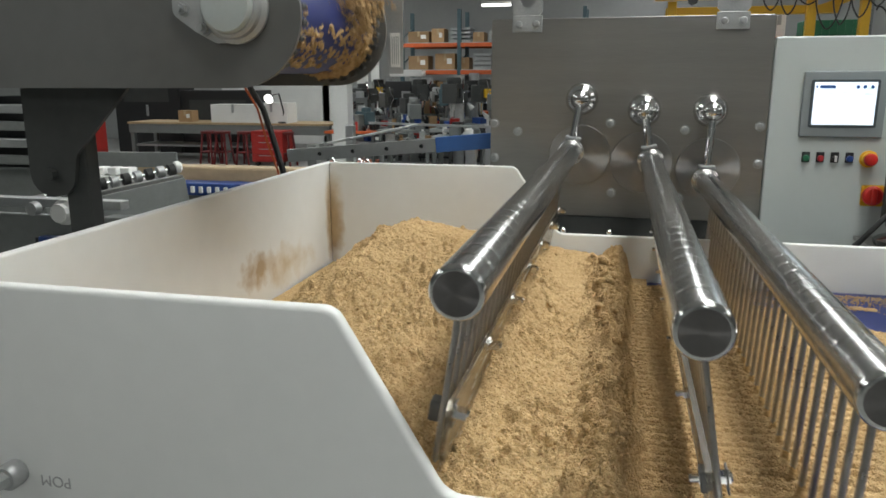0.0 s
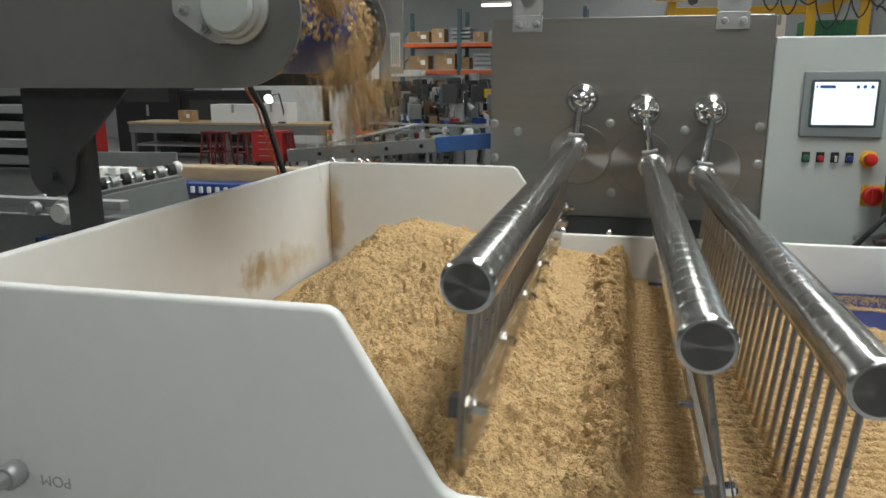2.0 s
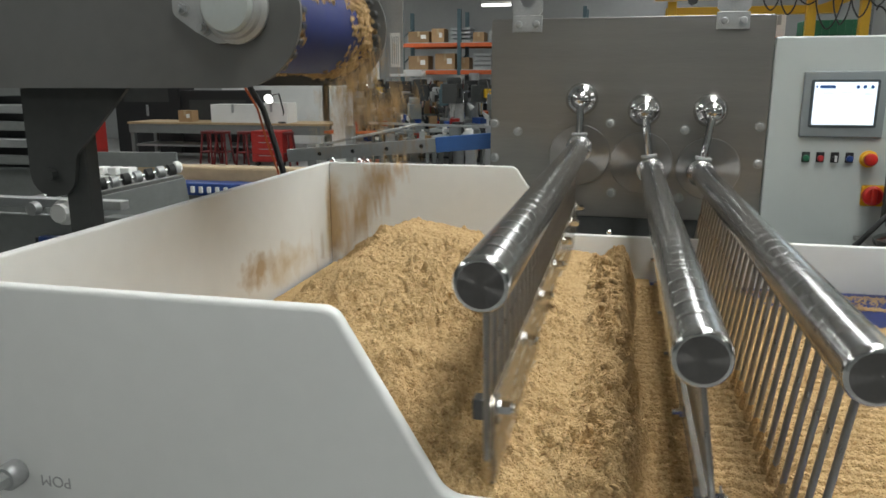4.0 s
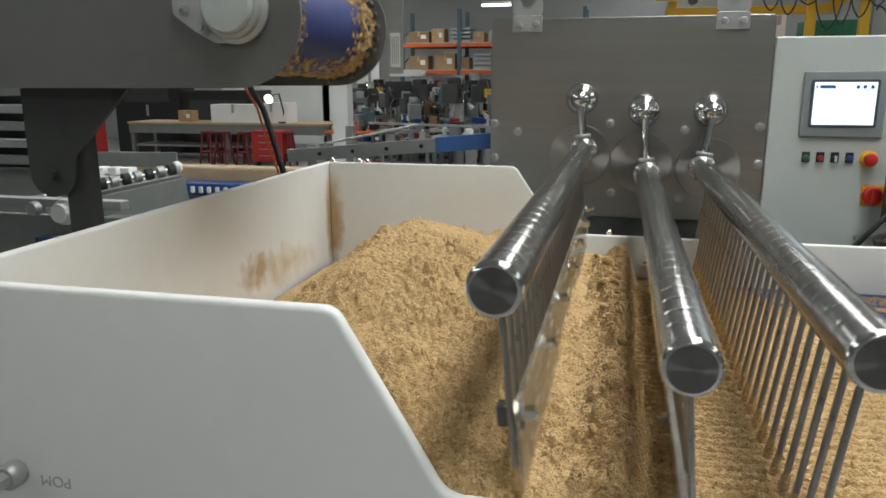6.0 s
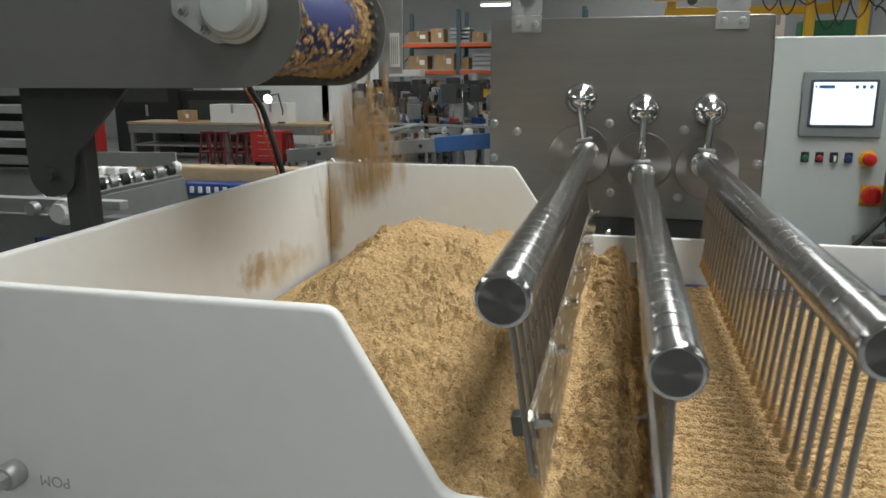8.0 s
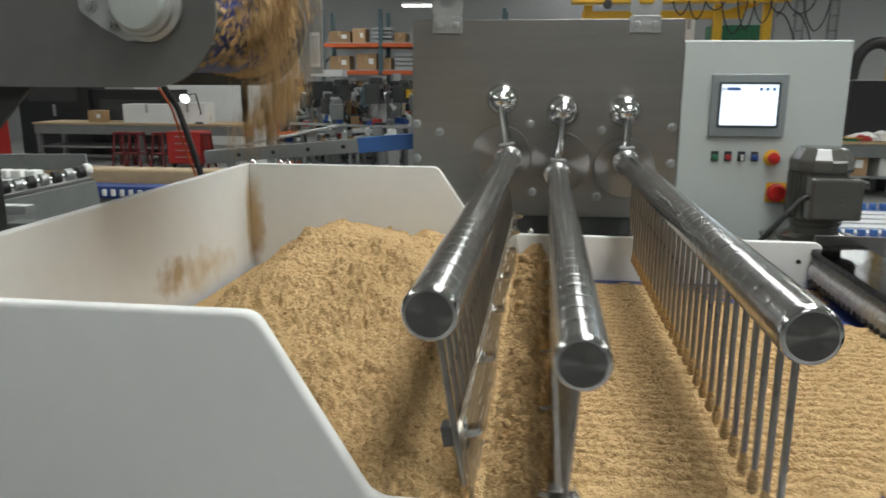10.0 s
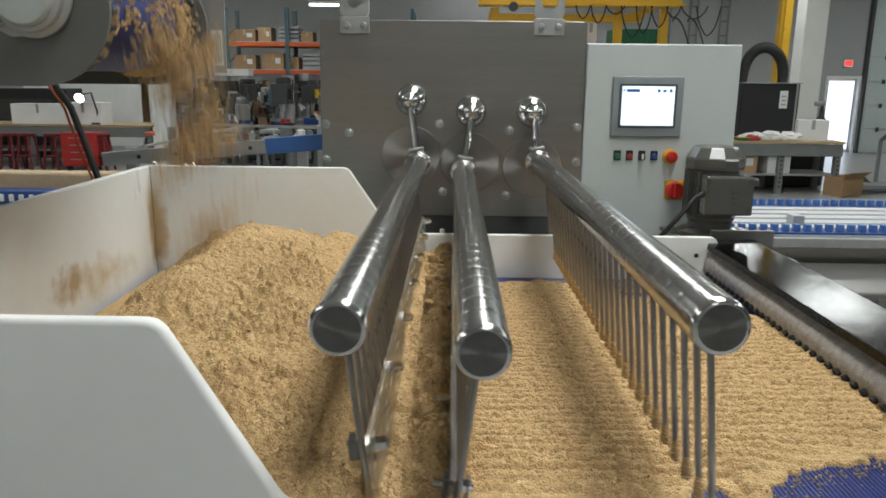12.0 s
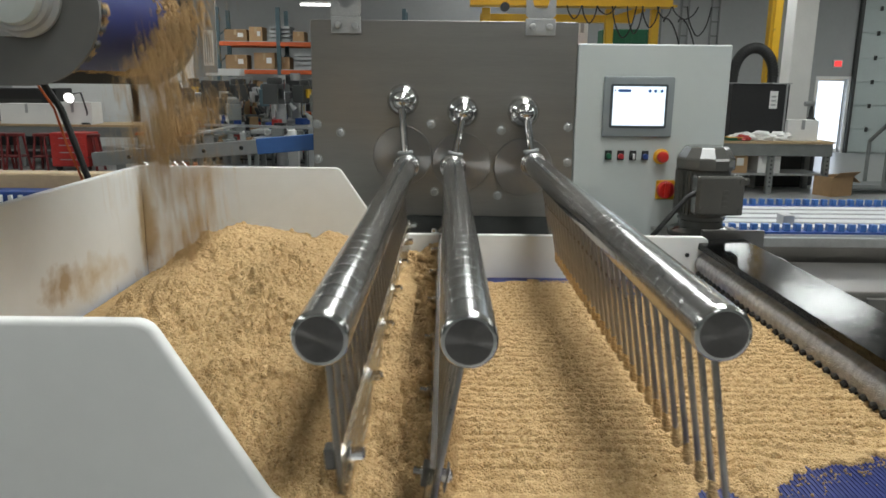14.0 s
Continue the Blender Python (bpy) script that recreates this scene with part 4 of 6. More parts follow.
# flange bearing on the side plate
bear = thing("flange_bearing", "cast flange bearing with pale cap on the conveyor side", "bearing", pose(FX + 0.008, FY0, EYE + 0.124))
fb = B()
lathe(fb, [(0.062, 0.0), (0.064, 0.004), (0.064, 0.012), (0.057, 0.018), (0.055, 0.028), (0.05, 0.032)], pose(0, 0, 0, 90), 44)
ear = rounded([(-0.118, 0.02), (-0.06, 0.06), (0.03, 0.055), (0.03, -0.055), (-0.035, -0.063), (-0.075, -0.042), (-0.118, -0.012)], [0.018, 0.02, 0, 0, 0.02, 0.015, 0.018], 5)
plate(fb, ear, 0.014, pose(0, -0.014, 0))
part("casting", fb, "bearing", bear, smooth=True)
part("end_cap", lathe(B(), [(0.047, 0.02), (0.047, 0.04), (0.044, 0.045), (0.036, 0.047), (0.01, 0.0475)], pose(0, 0, 0, 90), 40), "cap", bear, "pale grey green plastic cap", smooth=True)
for x, z in ((-0.097, -0.003), (-0.056, -0.036)):
    bb = B()
    lathe(bb, [(0.0135, 0), (0.0135, 0.003)], None, 20)
    rod(bb, (0, 0, 0.003), (0, 0, 0.012), 0.0105, n=6)
    rod(bb, (0, 0, 0.012), (0, 0, 0.02), 0.006, n=12)
    part("bolt", bb, "galv", bear, m=pose(x, -0.014, z, 90))

# turning head pulley with cleats and clinging crumb
pulley = thing("head_pulley", "blue belt drum with cleats caked in tan crumb", "pulley", pose(FX, 0, FZ))
pr = random.Random(11)
db = B()
rod(db, (0, FY0 + 0.03, 0), (0, FY1 - 0.012, 0), 0.101, n=56)
part("drum", db, "belt", pulley, "glossy blue belt over the drum", smooth=True)
cle = B()
box(cle, -0.006, 0, 0.100, 0.006, 0.022, 0.120, 0.003)
c0 = None
for k in range(26):
    a = 360 * k / 26
    for y in (FY0 + 0.03, FY1 - 0.036):
        if c0 is None:
            c0 = part("cleat", cle, "darkgrey", pulley, m=pose(0, y, 0, 0, a, 0))
        else:
            again("cleat", c0.data, pulley, pose(0, y, 0, 0, a, 0))


def clod(bm, x, y, z, r, rnd, sub=2):
    ret = bmesh.ops.create_icosphere(bm, subdivisions=sub, radius=1)
    o = Vector((rnd.random() * 9, rnd.random() * 9, rnd.random() * 9))
    e = Euler((rnd.random() * 6, rnd.random() * 6, rnd.random() * 6)).to_matrix()
    sx, sy, sz = rnd.uniform(0.7, 1.2), rnd.uniform(0.6, 1.0), rnd.uniform(0.6, 1.1)
    for v in ret["verts"]:
        c = v.co
        k = 1 + 0.7 * noise.noise(c * 1.5 + o) + 0.5 * noise.noise(c * 3.7 + o)
        w = e @ Vector((c.x * sx, c.y * sy, c.z * sz))
        v.co = Vector((x, y, z)) + w * (r * k)


crust = B()
for k in range(190):
    a = 2 * math.pi * k / 190 + pr.uniform(-0.03, 0.03)
    thick = 0.5 + 0.5 * math.sin(3 * a) + 0.4 * math.sin(7 * a + 1)
    for y in (FY1 - 0.028, FY1 - 0.045, FY1 - 0.064, FY1 - 0.085, FY1 - 0.105):
        if pr.random() < 0.5 + 0.4 * thick:
            rr = pr.uniform(0.099, 0.108)
            clod(crust, rr * math.sin(a), y + pr.uniform(-0.012, 0.012), rr * math.cos(a), pr.uniform(0.004, 0.0085), pr, 1)
    if pr.random() < 0.6:
        rr = pr.uniform(0.1, 0.11)
        clod(crust, rr * math.sin(a), FY0 + 0.045 + pr.uniform(-0.008, 0.03), rr * math.cos(a), pr.uniform(0.004, 0.010), pr, 1)
for k in range(1300):
    a = pr.uniform(0, 2 * math.pi)
    f = pr.random()
    if math.sin(2 * a + 0.6) + 0.5 * math.sin(5 * a) > -0.25 and f < 0.72:
        continue
    clod(crust, 0.101 * math.sin(a), FY0 + 0.05 + (FY1 - FY0 - 0.1) * f, 0.101 * math.cos(a), pr.uniform(0.003, 0.0075), pr, 1)
tagged(part("crumb_crust", crust, "tan", pulley, "tan crumb caked on the drum", smooth=True), kind="stuff")

# ================= falling crumb =================
FR_RND = random.Random(23)
cluster_meshes = []
for k in range(8):
    cbm = B()
    for q in range(FR_RND.randint(16, 22)):
        clod(cbm, FR_RND.gauss(0, 0.012), FR_RND.gauss(0, 0.028), FR_RND.gauss(0, 0.035), FR_RND.uniform(0.004, 0.0095), FR_RND, 2)
    for q in range(260):
        clod(cbm, FR_RND.gauss(0, 0.017), FR_RND.gauss(0, 0.036), FR_RND.gauss(0, 0.045), FR_RND.uniform(0.0014, 0.0046), FR_RND, 1)
    me = bpy.data.meshes.new("falling_crumb")
    cbm.to_mesh(me)
    cbm.free()
    me.materials.append(M["tan"])
    me.shade_smooth()
    cluster_meshes.append(me)
# moments at which a load slides off the nose, and how many clods it holds
BURSTS = [(0.02, 1), (0.66, 2), (0.74, 3), (0.82, 4), (0.9, 4), (0.98, 3), (1.08, 3), (1.24, 3), (1.34, 3), (1.5, 3), (1.6, 4), (1.68, 2), (1.84, 3), (2.08, 2), (2.3, 3), (2.5, 1), (2.78, 2), (2.88, 2), (3.3, 2),
          (3.6, 4), (3.8, 3), (4.2, 4), (4.5, 3), (4.85, 3), (5.1, 4), (5.2, 4), (5.42, 2), (5.7, 1), (6.22, 1), (6.42, 2), (6.86, 2), (7.02, 4), (7.12, 4), (7.4, 3), (7.8, 4), (8.2, 3), (8.6, 4), (8.95, 3), (9.2, 3), (9.36, 3), (9.84, 3), (9.98, 4), (10.08, 3),
          (10.28, 4), (10.36, 4), (10.44, 3), (10.66, 3), (10.84, 4), (10.92, 4), (11.02, 3), (11.2, 3), (11.32, 2), (11.62, 1), (11.8, 3), (11.9, 2), (12.12, 3), (12.2, 2), (12.5, 1), (12.96, 2), (13.1, 4), (13.2, 4), (13.4, 4), (13.48, 4), (13.72, 3), (13.84, 4), (13.9, 3)]
falls = []
for t0, count in BURSTS:
    for k in range(count + 2):
        ob = new("falling_crumb", FR_RND.choice(cluster_meshes))
        tagged(ob, "loose tan crumb falling from the feed conveyor", "crumb", kind="stuff")
        falls.append((ob, t0 - 0.01 + FR_RND.uniform(-0.05, 0.05), FR_RND.uniform(FY0 + 0.15, FY1 - 0.13), FR_RND.uniform(0.05, 0.32), FR_RND.uniform(-60, 60), FR_RND.uniform(0.105, 0.125)))


def fall_rows(t0, y, push, spin, rad):
    """Rides the belt, rolls round the nose, drops and comes to rest inside the heap."""
    v = 0.42
    rows = []

    def at(t):
        s = t - t0
        if s < -0.25:
            return pose(FX + v * (s + 0.25), y, FZ + rad)
        if s < 0:
            a = radians(80) * (s + 0.25) / 0.25
            return pose(FX + rad * math.sin(a), y, FZ + rad * math.cos(a), 0, math.degrees(a) * 0.6, 0)
        x = FX + rad * math.sin(radians(80)) + push * s
        z = FZ + rad * math.cos(radians(80)) - 0.25 * s - 4.9 * s * s
        floor_z = BELT + float(heap_base(x, y)) - 0.2
        return pose(x, y, max(z, floor_z), spin * s, 48 + spin * s, spin * 0.5 * s)

    land = 0.36
    times = sorted({0.0, 14.0} | {round(t0 + d, 3) for d in (-0.6, -0.25, -0.17, -0.09, 0, 0.06, 0.12, 0.18, 0.24, 0.3, land) if 0 < t0 + d < 14})
    for t in times:
        rows.append((t, at(min(t, t0 + land))))
    return rows


# ================= gear motor and cross brush =================
motor = thing("gear_motor", "grey upright electric gear motor with terminal box", "motor", pose(0.838, 2.36, EYE - 0.478))
mb = B()
lathe(mb, [(0.115, 0), (0.118, 0.006), (0.118, 0.018), (0.10, 0.026), (0.082, 0.03), (0.08, 0.05), (0.086, 0.055), (0.086, 0.066)], None, 48)
part("flange", mb, "motor", motor, smooth=True)
sb = B()
lathe(sb, [(0.088, 0.066), (0.094, 0.072), (0.094, 0.215), (0.09, 0.22)], None, 48)
part("stator", sb, "motor", motor, smooth=True)
for k in range(20):
    a = 180 * k / 19 + 90
    part("cooling_fin", box(B(), 0.09, -0.0025, 0.075, 0.103, 0.0025, 0.21), "motor", motor, m=pose(0, 0, 0, 0, 0, a))
part("fan_cover", lathe(B(), [(0.098, 0.212), (0.104, 0.216), (0.106, 0.225), (0.106, 0.245), (0.103, 0.252), (0.082, 0.279), (0.076, 0.284), (0.068, 0.286), (0.02, 0.287)], None, 12), "motor", motor, "faceted fan cover")
tb = part("terminal_box", box(B(), -0.075, -0.155, 0.085, 0.09, -0.09, 0.205, 0.008), "motor", motor, smooth=False)
part("box_lid", box(B(), -0.07, -0.163, 0.088, 0.088, -0.156, 0.202, 0.004), "motor", tb)
for x in (-0.058, 0.076):
    for z in (0.1, 0.19):
        part("lid_screw", rod(B(), (x, -0.162, z), (x, -0.168, z), 0.008, n=6), "motor", tb)
for z in (0.112, 0.128, 0.144, 0.160):
    part("embossed_mark", box(B(), 0.012, -0.1655, z - 0.005, 0.032, -0.1632, z + 0.004, 0.001), "motor", tb)
part("cable_gland", rod(B(), (0.09, -0.12, 0.185), (0.115, -0.12, 0.185), 0.014, n=6), "motor", tb)
motor.scale = (0.86, 0.86, 1.0)
part("power_cable", tube_path(B(), [(-0.075, -0.13, 0.15), (-0.1, -0.135, 0.14), (-0.15, -0.14, 0.09), (-0.2, -0.13, 0.03), (-0.24, -0.1, -0.02), (-0.27, -0.05, -0.06)], 0.0085, 10), "rubber", motor, "black power cable", smooth=True)

brushm = thing("cross_brush_unit", "rotary bristle brush under a bright steel cover beside the sheet", "brush unit")
bz = EYE - 0.517
part("bristle_roll", rod(B(), (0.787, 0.62, bz), (0.787, 2.11, bz), 0.041, n=36), "bristle", brushm, "pale grey fuzzy bristle roll", smooth=True)
bq = random.Random(3)
bvs, bfs = [], []
for k in range(9000):
    y = bq.uniform(0.63, 2.1)
    a = bq.uniform(0, 2 * math.pi)
    r0, r1 = 0.040, 0.044 + bq.uniform(-0.001, 0.002)
    ca, sa = math.cos(a), math.sin(a)
    o = len(bvs)
    bvs += [(0.787 + r0 * ca, y - 0.0008, bz + r0 * sa), (0.787 + r0 * ca, y + 0.0008, bz + r0 * sa), (0.787 + r1 * ca + bq.gauss(0, 0.001), y + bq.gauss(0, 0.002), bz + r1 * sa)]
    bfs += [(o, o + 1, o + 2)]
bme = bpy.data.meshes.new("bristles")
bme.from_pydata(bvs, [], bfs)
bme.materials.append(M["bristle"])
bo = new("bristles", bme)
bo.parent = brushm
tagged(bo, "pale grey bristle tips", kind="stuff")
tuft = lathe(B(), [(0.0055, 0), (0.0075, 0.004), (0.007, 0.011)], None, 8)
t0 = None
for k in range(46):
    m = pose(0.787 - 0.035, 0.64 + 0.032 * k, bz - 0.018, 0, -115, 0)
    t0 = part("bristle_tuft", tuft, "tuft", brushm, m=m) if t0 is None else again("bristle_tuft", t0.data, brushm, m)
for k in range(46):
    again("bristle_tuft", t0.data, brushm, pose(0.787 + 0.005, 0.65 + 0.032 * k, bz + 0.036, 0, 0, 0))
part("end_bearing", lathe(B(), [(0.036, 0), (0.036, 0.03), (0.02, 0.032)], pose(0.787, 2.115, bz, 90), 28), "black", brushm, smooth=True)
cv = B()
for q in range(1):
    prof = [(0.752, -0.472), (0.755, -0.455), (0.905, -0.452), (0.935, -0.47), (0.935, -0.60)]
    prev = None
    for x, z in prof:
        cur = [cv.verts.new((x, y, EYE + z)) for y in (0.55, 2.17)]
        if prev:
            cv.faces.new((prev[0], cur[0], cur[1], prev[1]))
        prev = cur
bmesh.ops.solidify(cv, geom=cv.faces[:], thickness=0.003)
part("cover", cv, "sheet", brushm, "bright stainless cover plate")
part("end_plate", box(B(), 0.79, 2.2, EYE - 0.60, 0.98, 2.212, EYE - 0.432, 0.002), "steel", brushm)
part("motor_bracket", box(B(), 0.72, 2.245, EYE - 0.492, 1.0, 2.5, EYE - 0.479, 0.002), "steel", brushm)
for y in (0.7, 2.1, 2.3):
    part("stand_leg", box(B(), 0.95, y - 0.025, 0, 1.0, y + 0.025, EYE - 0.495, 0.003), "galv", brushm)

# ================= cross conveyor with blue edged white belt =================
CX0, CX1 = 1.02, 6.0
cross = thing("cross_conveyor", "long conveyor with white slat belt and blue cleated edges", "conveyor")
part("frame", box(B(), CX0, 3.06, EYE - 0.90, CX1, 3.82, EYE - 0.635, 0.004), "steel", cross)
part("side_rail", box(B(), CX0, 3.03, EYE - 0.665, CX1, 3.058, EYE - 0.625, 0.003), "galv", cross)
part("belt", box(B(), CX0, 3.06, EYE - 0.634, CX1, 3.82, EYE - 0.615), "slat", cross, "white slat belt")
for y in (3.16, 3.28, 3.40, 3.52, 3.64):
    part("guide_strip", box(B(), CX0, y, EYE - 0.6145, CX1, y + 0.075, EYE - 0.603, 0.002), "slat", cross)
for y in (3.06, 3.75):
    part("edge_chain", box(B(), CX0, y, EYE - 0.6145, CX1, y + 0.07, EYE - 0.607), "blue", cross)
ck = box(B(), -0.012, 0, 0, 0.012, 0.03, 0.032, 0.003)
k0 = None
for y in (3.075, 3.765):
    for k in range(76):
        m = pose(CX0 + 0.03 + 0.046 * k, y, EYE - 0.607)
        k0 = part("edge_cleat", ck, "blue_light", cross, m=m) if k0 is None else again("edge_cleat", k0.data, cross, m)
for x in (1.5, 2.3, 3.1, 3.9):
    part("bracket", box(B(), x, 3.2, EYE - 0.603, x + 0.05, 3.27, EYE - 0.56, 0.003), "galv", cross)
for x in (1.12, 2.6, 4.2, 5.8):
    for y in (3.1, 3.78):
        part("leg", box(B(), x - 0.03, y - 0.03, 0, x + 0.03, y + 0.03, EYE - 0.9, 0.003), "steel", cross)
low = thing("lower_enclosure", "stainless steel machine enclosure below the cross conveyor", "enclosure")
part("shell", box(B(), 1.1, 2.55, 0.12, 2.9, 3.0, EYE - 0.72, 0.006), "steel", low)
for x in (1.14, 1.52, 2.2):
    part("door_panel", box(B(), x, 2.535, 0.2, x + (0.36 if x < 1.5 else 0.64), 2.549, EYE - 0.74, 0.004), "steel", low)
for x in (1.2, 1.42, 1.6, 2.1):
    part("screw", lathe(B(), [(0.007, 0), (0.005, 0.005)], pose(x, 2.535, EYE - 0.76, 90), 10), "black", low)
for x in (1.2, 2.8):
    part("foot", rod(B(), (x, 2.75, 0), (x, 2.75, 0.12), 0.03, n=16), "galv", low)
part("gland", lathe(B(), [(0.035, 0), (0.035, 0.02), (0.025, 0.035), (0.018, 0.05)], pose(1.62, 2.535, EYE - 0.83, 90), 14), "black", low, smooth=True)

# ================= left: neighbouring conveyors =================


def beads(parent, a, b, n, r):
    """A shaft with a row of discs."""
    part("shaft", rod(B(), a, b, r * 0.35, n=12), "chrome", parent, smooth=True)
    a, b = Vector(a), Vector(b)
    for k in range(n):
        c = a.lerp(b, (k + 0.5) / n)
        d = (b - a).normalized() * (0.28 * (b - a).length / n)
        part("roller_disc", rod(B(), c - d, c + d, r, n=16), "galv" if k % 2 else "rubber", parent, smooth=True)


def bar(bm, a, b, w, h):
    a, b = Vector(a), Vector(b)
    d = b - a
    m = Matrix.Translation(a) @ Matrix.Rotation(math.atan2(d.y, d.x), 4, "Z") @ Matrix.Rotation(-math.atan2(d.z, math.hypot(d.x, d.y)), 4, "Y")
    return box(bm, 0, -w / 2, -h / 2, d.length, w / 2, h / 2, 0.002, m)


infeed = thing("roller_table", "grey steel transfer table with a row of discs on a shaft", "conveyor")
beads(infeed, (-1.83, 2.05, EYE - 0.372), (-1.575, 2.42, EYE - 0.318), 11, 0.021)
part("shaft_end", lathe(B(), [(0.014, 0), (0.022, 0.008), (0.022, 0.024), (0.012, 0.03)], pose(-1.565, 2.435, EYE - 0.314, 90, 0, -40), 20), "white", infeed, smooth=True)
part("side_plate", bar(B(), (-1.80, 2.02, EYE - 0.455), (-1.54, 2.42, EYE - 0.40), 0.012, 0.10), "bench", infeed)
part("lower_rail", bar(B(), (-1.78, 2.0, EYE - 0.53), (-1.52, 2.42, EYE - 0.475), 0.02, 0.035), "galv", infeed)
part("back_plate", bar(B(), (-2.15, 2.62, EYE - 0.318), (-1.70, 2.62, EYE - 0.31), 0.012, 0.06), "bench", infeed)
part("deck", bar(B(), (-1.98, 2.16, EYE - 0.42), (-1.70, 2.58, EYE - 0.365), 0.2, 0.02), "grey", infeed)
for k in range(4):
    part("belt_segment", box(B(), -1.98 + 0.055 * k, 2.42, EYE - 0.352, -1.94 + 0.055 * k, 2.47, EYE - 0.322, 0.005), "white", infeed)
part("belt_strip", box(B(), -2.05, 2.4, EYE - 0.375, -1.74, 2.5, EYE - 0.353, 0.004), "white", infeed)
for x, y in ((-1.78, 2.06), (-1.56, 2.4), (-2.0, 2.55)):
    part("leg", box(B(), x - 0.025, y - 0.025, 0, x + 0.025, y + 0.025, EYE - 0.47), "bench", infeed)
near = thing("side_machine", "grey steel machine frame with white sprocket and clamps", "machine")
part("panel", box(B(), -2.05, 1.72, EYE - 0.75, -1.30, 1.74, EYE - 0.365, 0.004), "bench", near)
part("top_bar", box(B(), -2.05, 1.80, EYE - 0.36, -1.36, 1.84, EYE - 0.335, 0.003), "galv", near)
part("sprocket", lathe(B(), [(0.032, 0), (0.036, 0.008), (0.036, 0.02), (0.026, 0.026), (0.026, 0.04)], pose(-1.465, 1.72, EYE - 0.352, 90), 10), "white", near, "white plastic sprocket knob")
part("knob", lathe(B(), [(0.012, 0), (0.02, 0.008), (0.018, 0.03)], pose(-1.56, 1.72, EYE - 0.345, 90), 14), "galv", near, smooth=True)
part("blue_valve", box(B(), -1.55, 1.69, EYE - 0.46, -1.45, 1.719, EYE - 0.42, 0.006), "blue", near)
for k in range(3):
    part("slot", box(B(), -1.9 + 0.16 * k, 1.716, EYE - 0.47, -1.88 + 0.16 * k, 1.7195, EYE - 0.43), "black", near)
for x in (-2.0, -1.35):
    part("leg", box(B(), x - 0.03, 1.742, 0, x + 0.03, 1.80, EYE - 0.37), "bench", near)
tall = thing("tall_machine", "tall steel machine with horizontal ribs", "machine")
part("frame", box(B(), -4.2, 3.25, 0, -2.75, 3.9, EYE - 0.45, 0.01), "bench", tall)
for k in range(5):
    part("rib", box(B(), -4.2, 3.17, EYE - 0.42 + 0.085 * k, -2.78, 3.22, EYE - 0.375 + 0.085 * k, 0.006), "galv" if k % 2 else "bench", tall)
part("back_panel", box(B(), -4.2, 3.3, EYE - 0.45, -2.8, 3.35, EYE + 0.02, 0.004), "black", tall)
part("end_post", box(B(), -2.83, 3.18, EYE - 0.45, -2.77, 3.29, EYE + 0.02, 0.004), "bench", tall)

tanconv = thing("board_conveyor", "conveyor with a tan guide board and blue cleated edge", "conveyor")
part("board", box(B(), -2.6, 3.62, EYE - 0.55, -1.55, 3.74, EYE - 0.462, 0.012), "wood", tanconv, "tan wooden guide board")
part("edge_chain", box(B(), -2.6, 3.5, EYE - 0.60, -1.45, 3.615, EYE - 0.535, 0.004), "blue", tanconv)
ek = None
for k in range(24):
    m = pose(-2.57 + 0.048 * k, 3.485, EYE - 0.585)
    bm = None if ek else box(B(), -0.010, 0, 0, 0.010, 0.014, 0.034, 0.003)
    ek = part("edge_cleat", bm, "white", tanconv, m=m) if ek is None else ek
    if k:
        again("edge_cleat", ek.data, tanconv, m)
part("frame", box(B(), -2.6, 3.52, EYE - 0.85, -1.45, 3.9, EYE - 0.605, 0.004), "steel", tanconv)
for x in (-2.5, -1.55):
    for y in (3.56, 3.86):
        part("leg", box(B(), x - 0.03, y - 0.03, 0, x + 0.03, y + 0.03, EYE - 0.85), "steel", tanconv)

rail = thing("guide_rail", "aluminium guide rail ending in a blue plastic section", "rail")


part("aluminium_bar", bar(B(), (-1.40, 3.0, EYE - 0.325), (-0.738, 3.0, EYE - 0.266), 0.03, 0.055), "alu", rail)
part("blue_bar", bar(B(), (-0.737, 2.995, EYE - 0.266), (-0.44, 2.995, EYE - 0.238), 0.034, 0.062), "blue_light", rail, "blue plastic end section")
part("upper_bar", bar(B(), (-1.36, 3.3, EYE - 0.30), (-0.95, 3.5, EYE - 0.215), 0.012, 0.012), "alu", rail)
part("upper_bar", bar(B(), (-1.2, 3.5, EYE - 0.21), (-0.5, 3.5, EYE - 0.225), 0.012, 0.012), "alu", rail)
for k in range(4):
    part("slot_nut", lathe(B(), [(0.009, 0), (0.007, 0.006)], pose(-1.25 + 0.15 * k, 2.985, EYE - 0.312 + 0.0135 * k, 90), 12), "black", rail)
for x in (-1.3, -0.6):
    part("post", box(B(), x - 0.02, 3.02, 0, x + 0.02, 3.06, EYE - 0.28), "alu", rail)
    part("post", box(B(), x - 0.02, 3.49, 0, x + 0.02, 3.53, EYE - 0.225), "alu", rail)
for x, q in ((-0.99, 25), (-0.96, 30), (-1.10, 50)):
    part("wire_clip", tube_path(B(), [(x, 2.7, EYE - 0.36), (x, 2.7, EYE - 0.315), (x + 0.02, 2.7, EYE - 0.30), (x + 0.05, 2.7, EYE - 0.335)], 0.004, 6), "chrome", rail, smooth=True)
part("clip_bar", box(B(), -1.12, 2.69, EYE - 0.40, -0.9, 2.71, EYE - 0.35, 0.003), "alu", rail)
part("post", box(B(), -1.02, 2.69, 0, -0.98, 2.71, EYE - 0.40), "alu", rail)

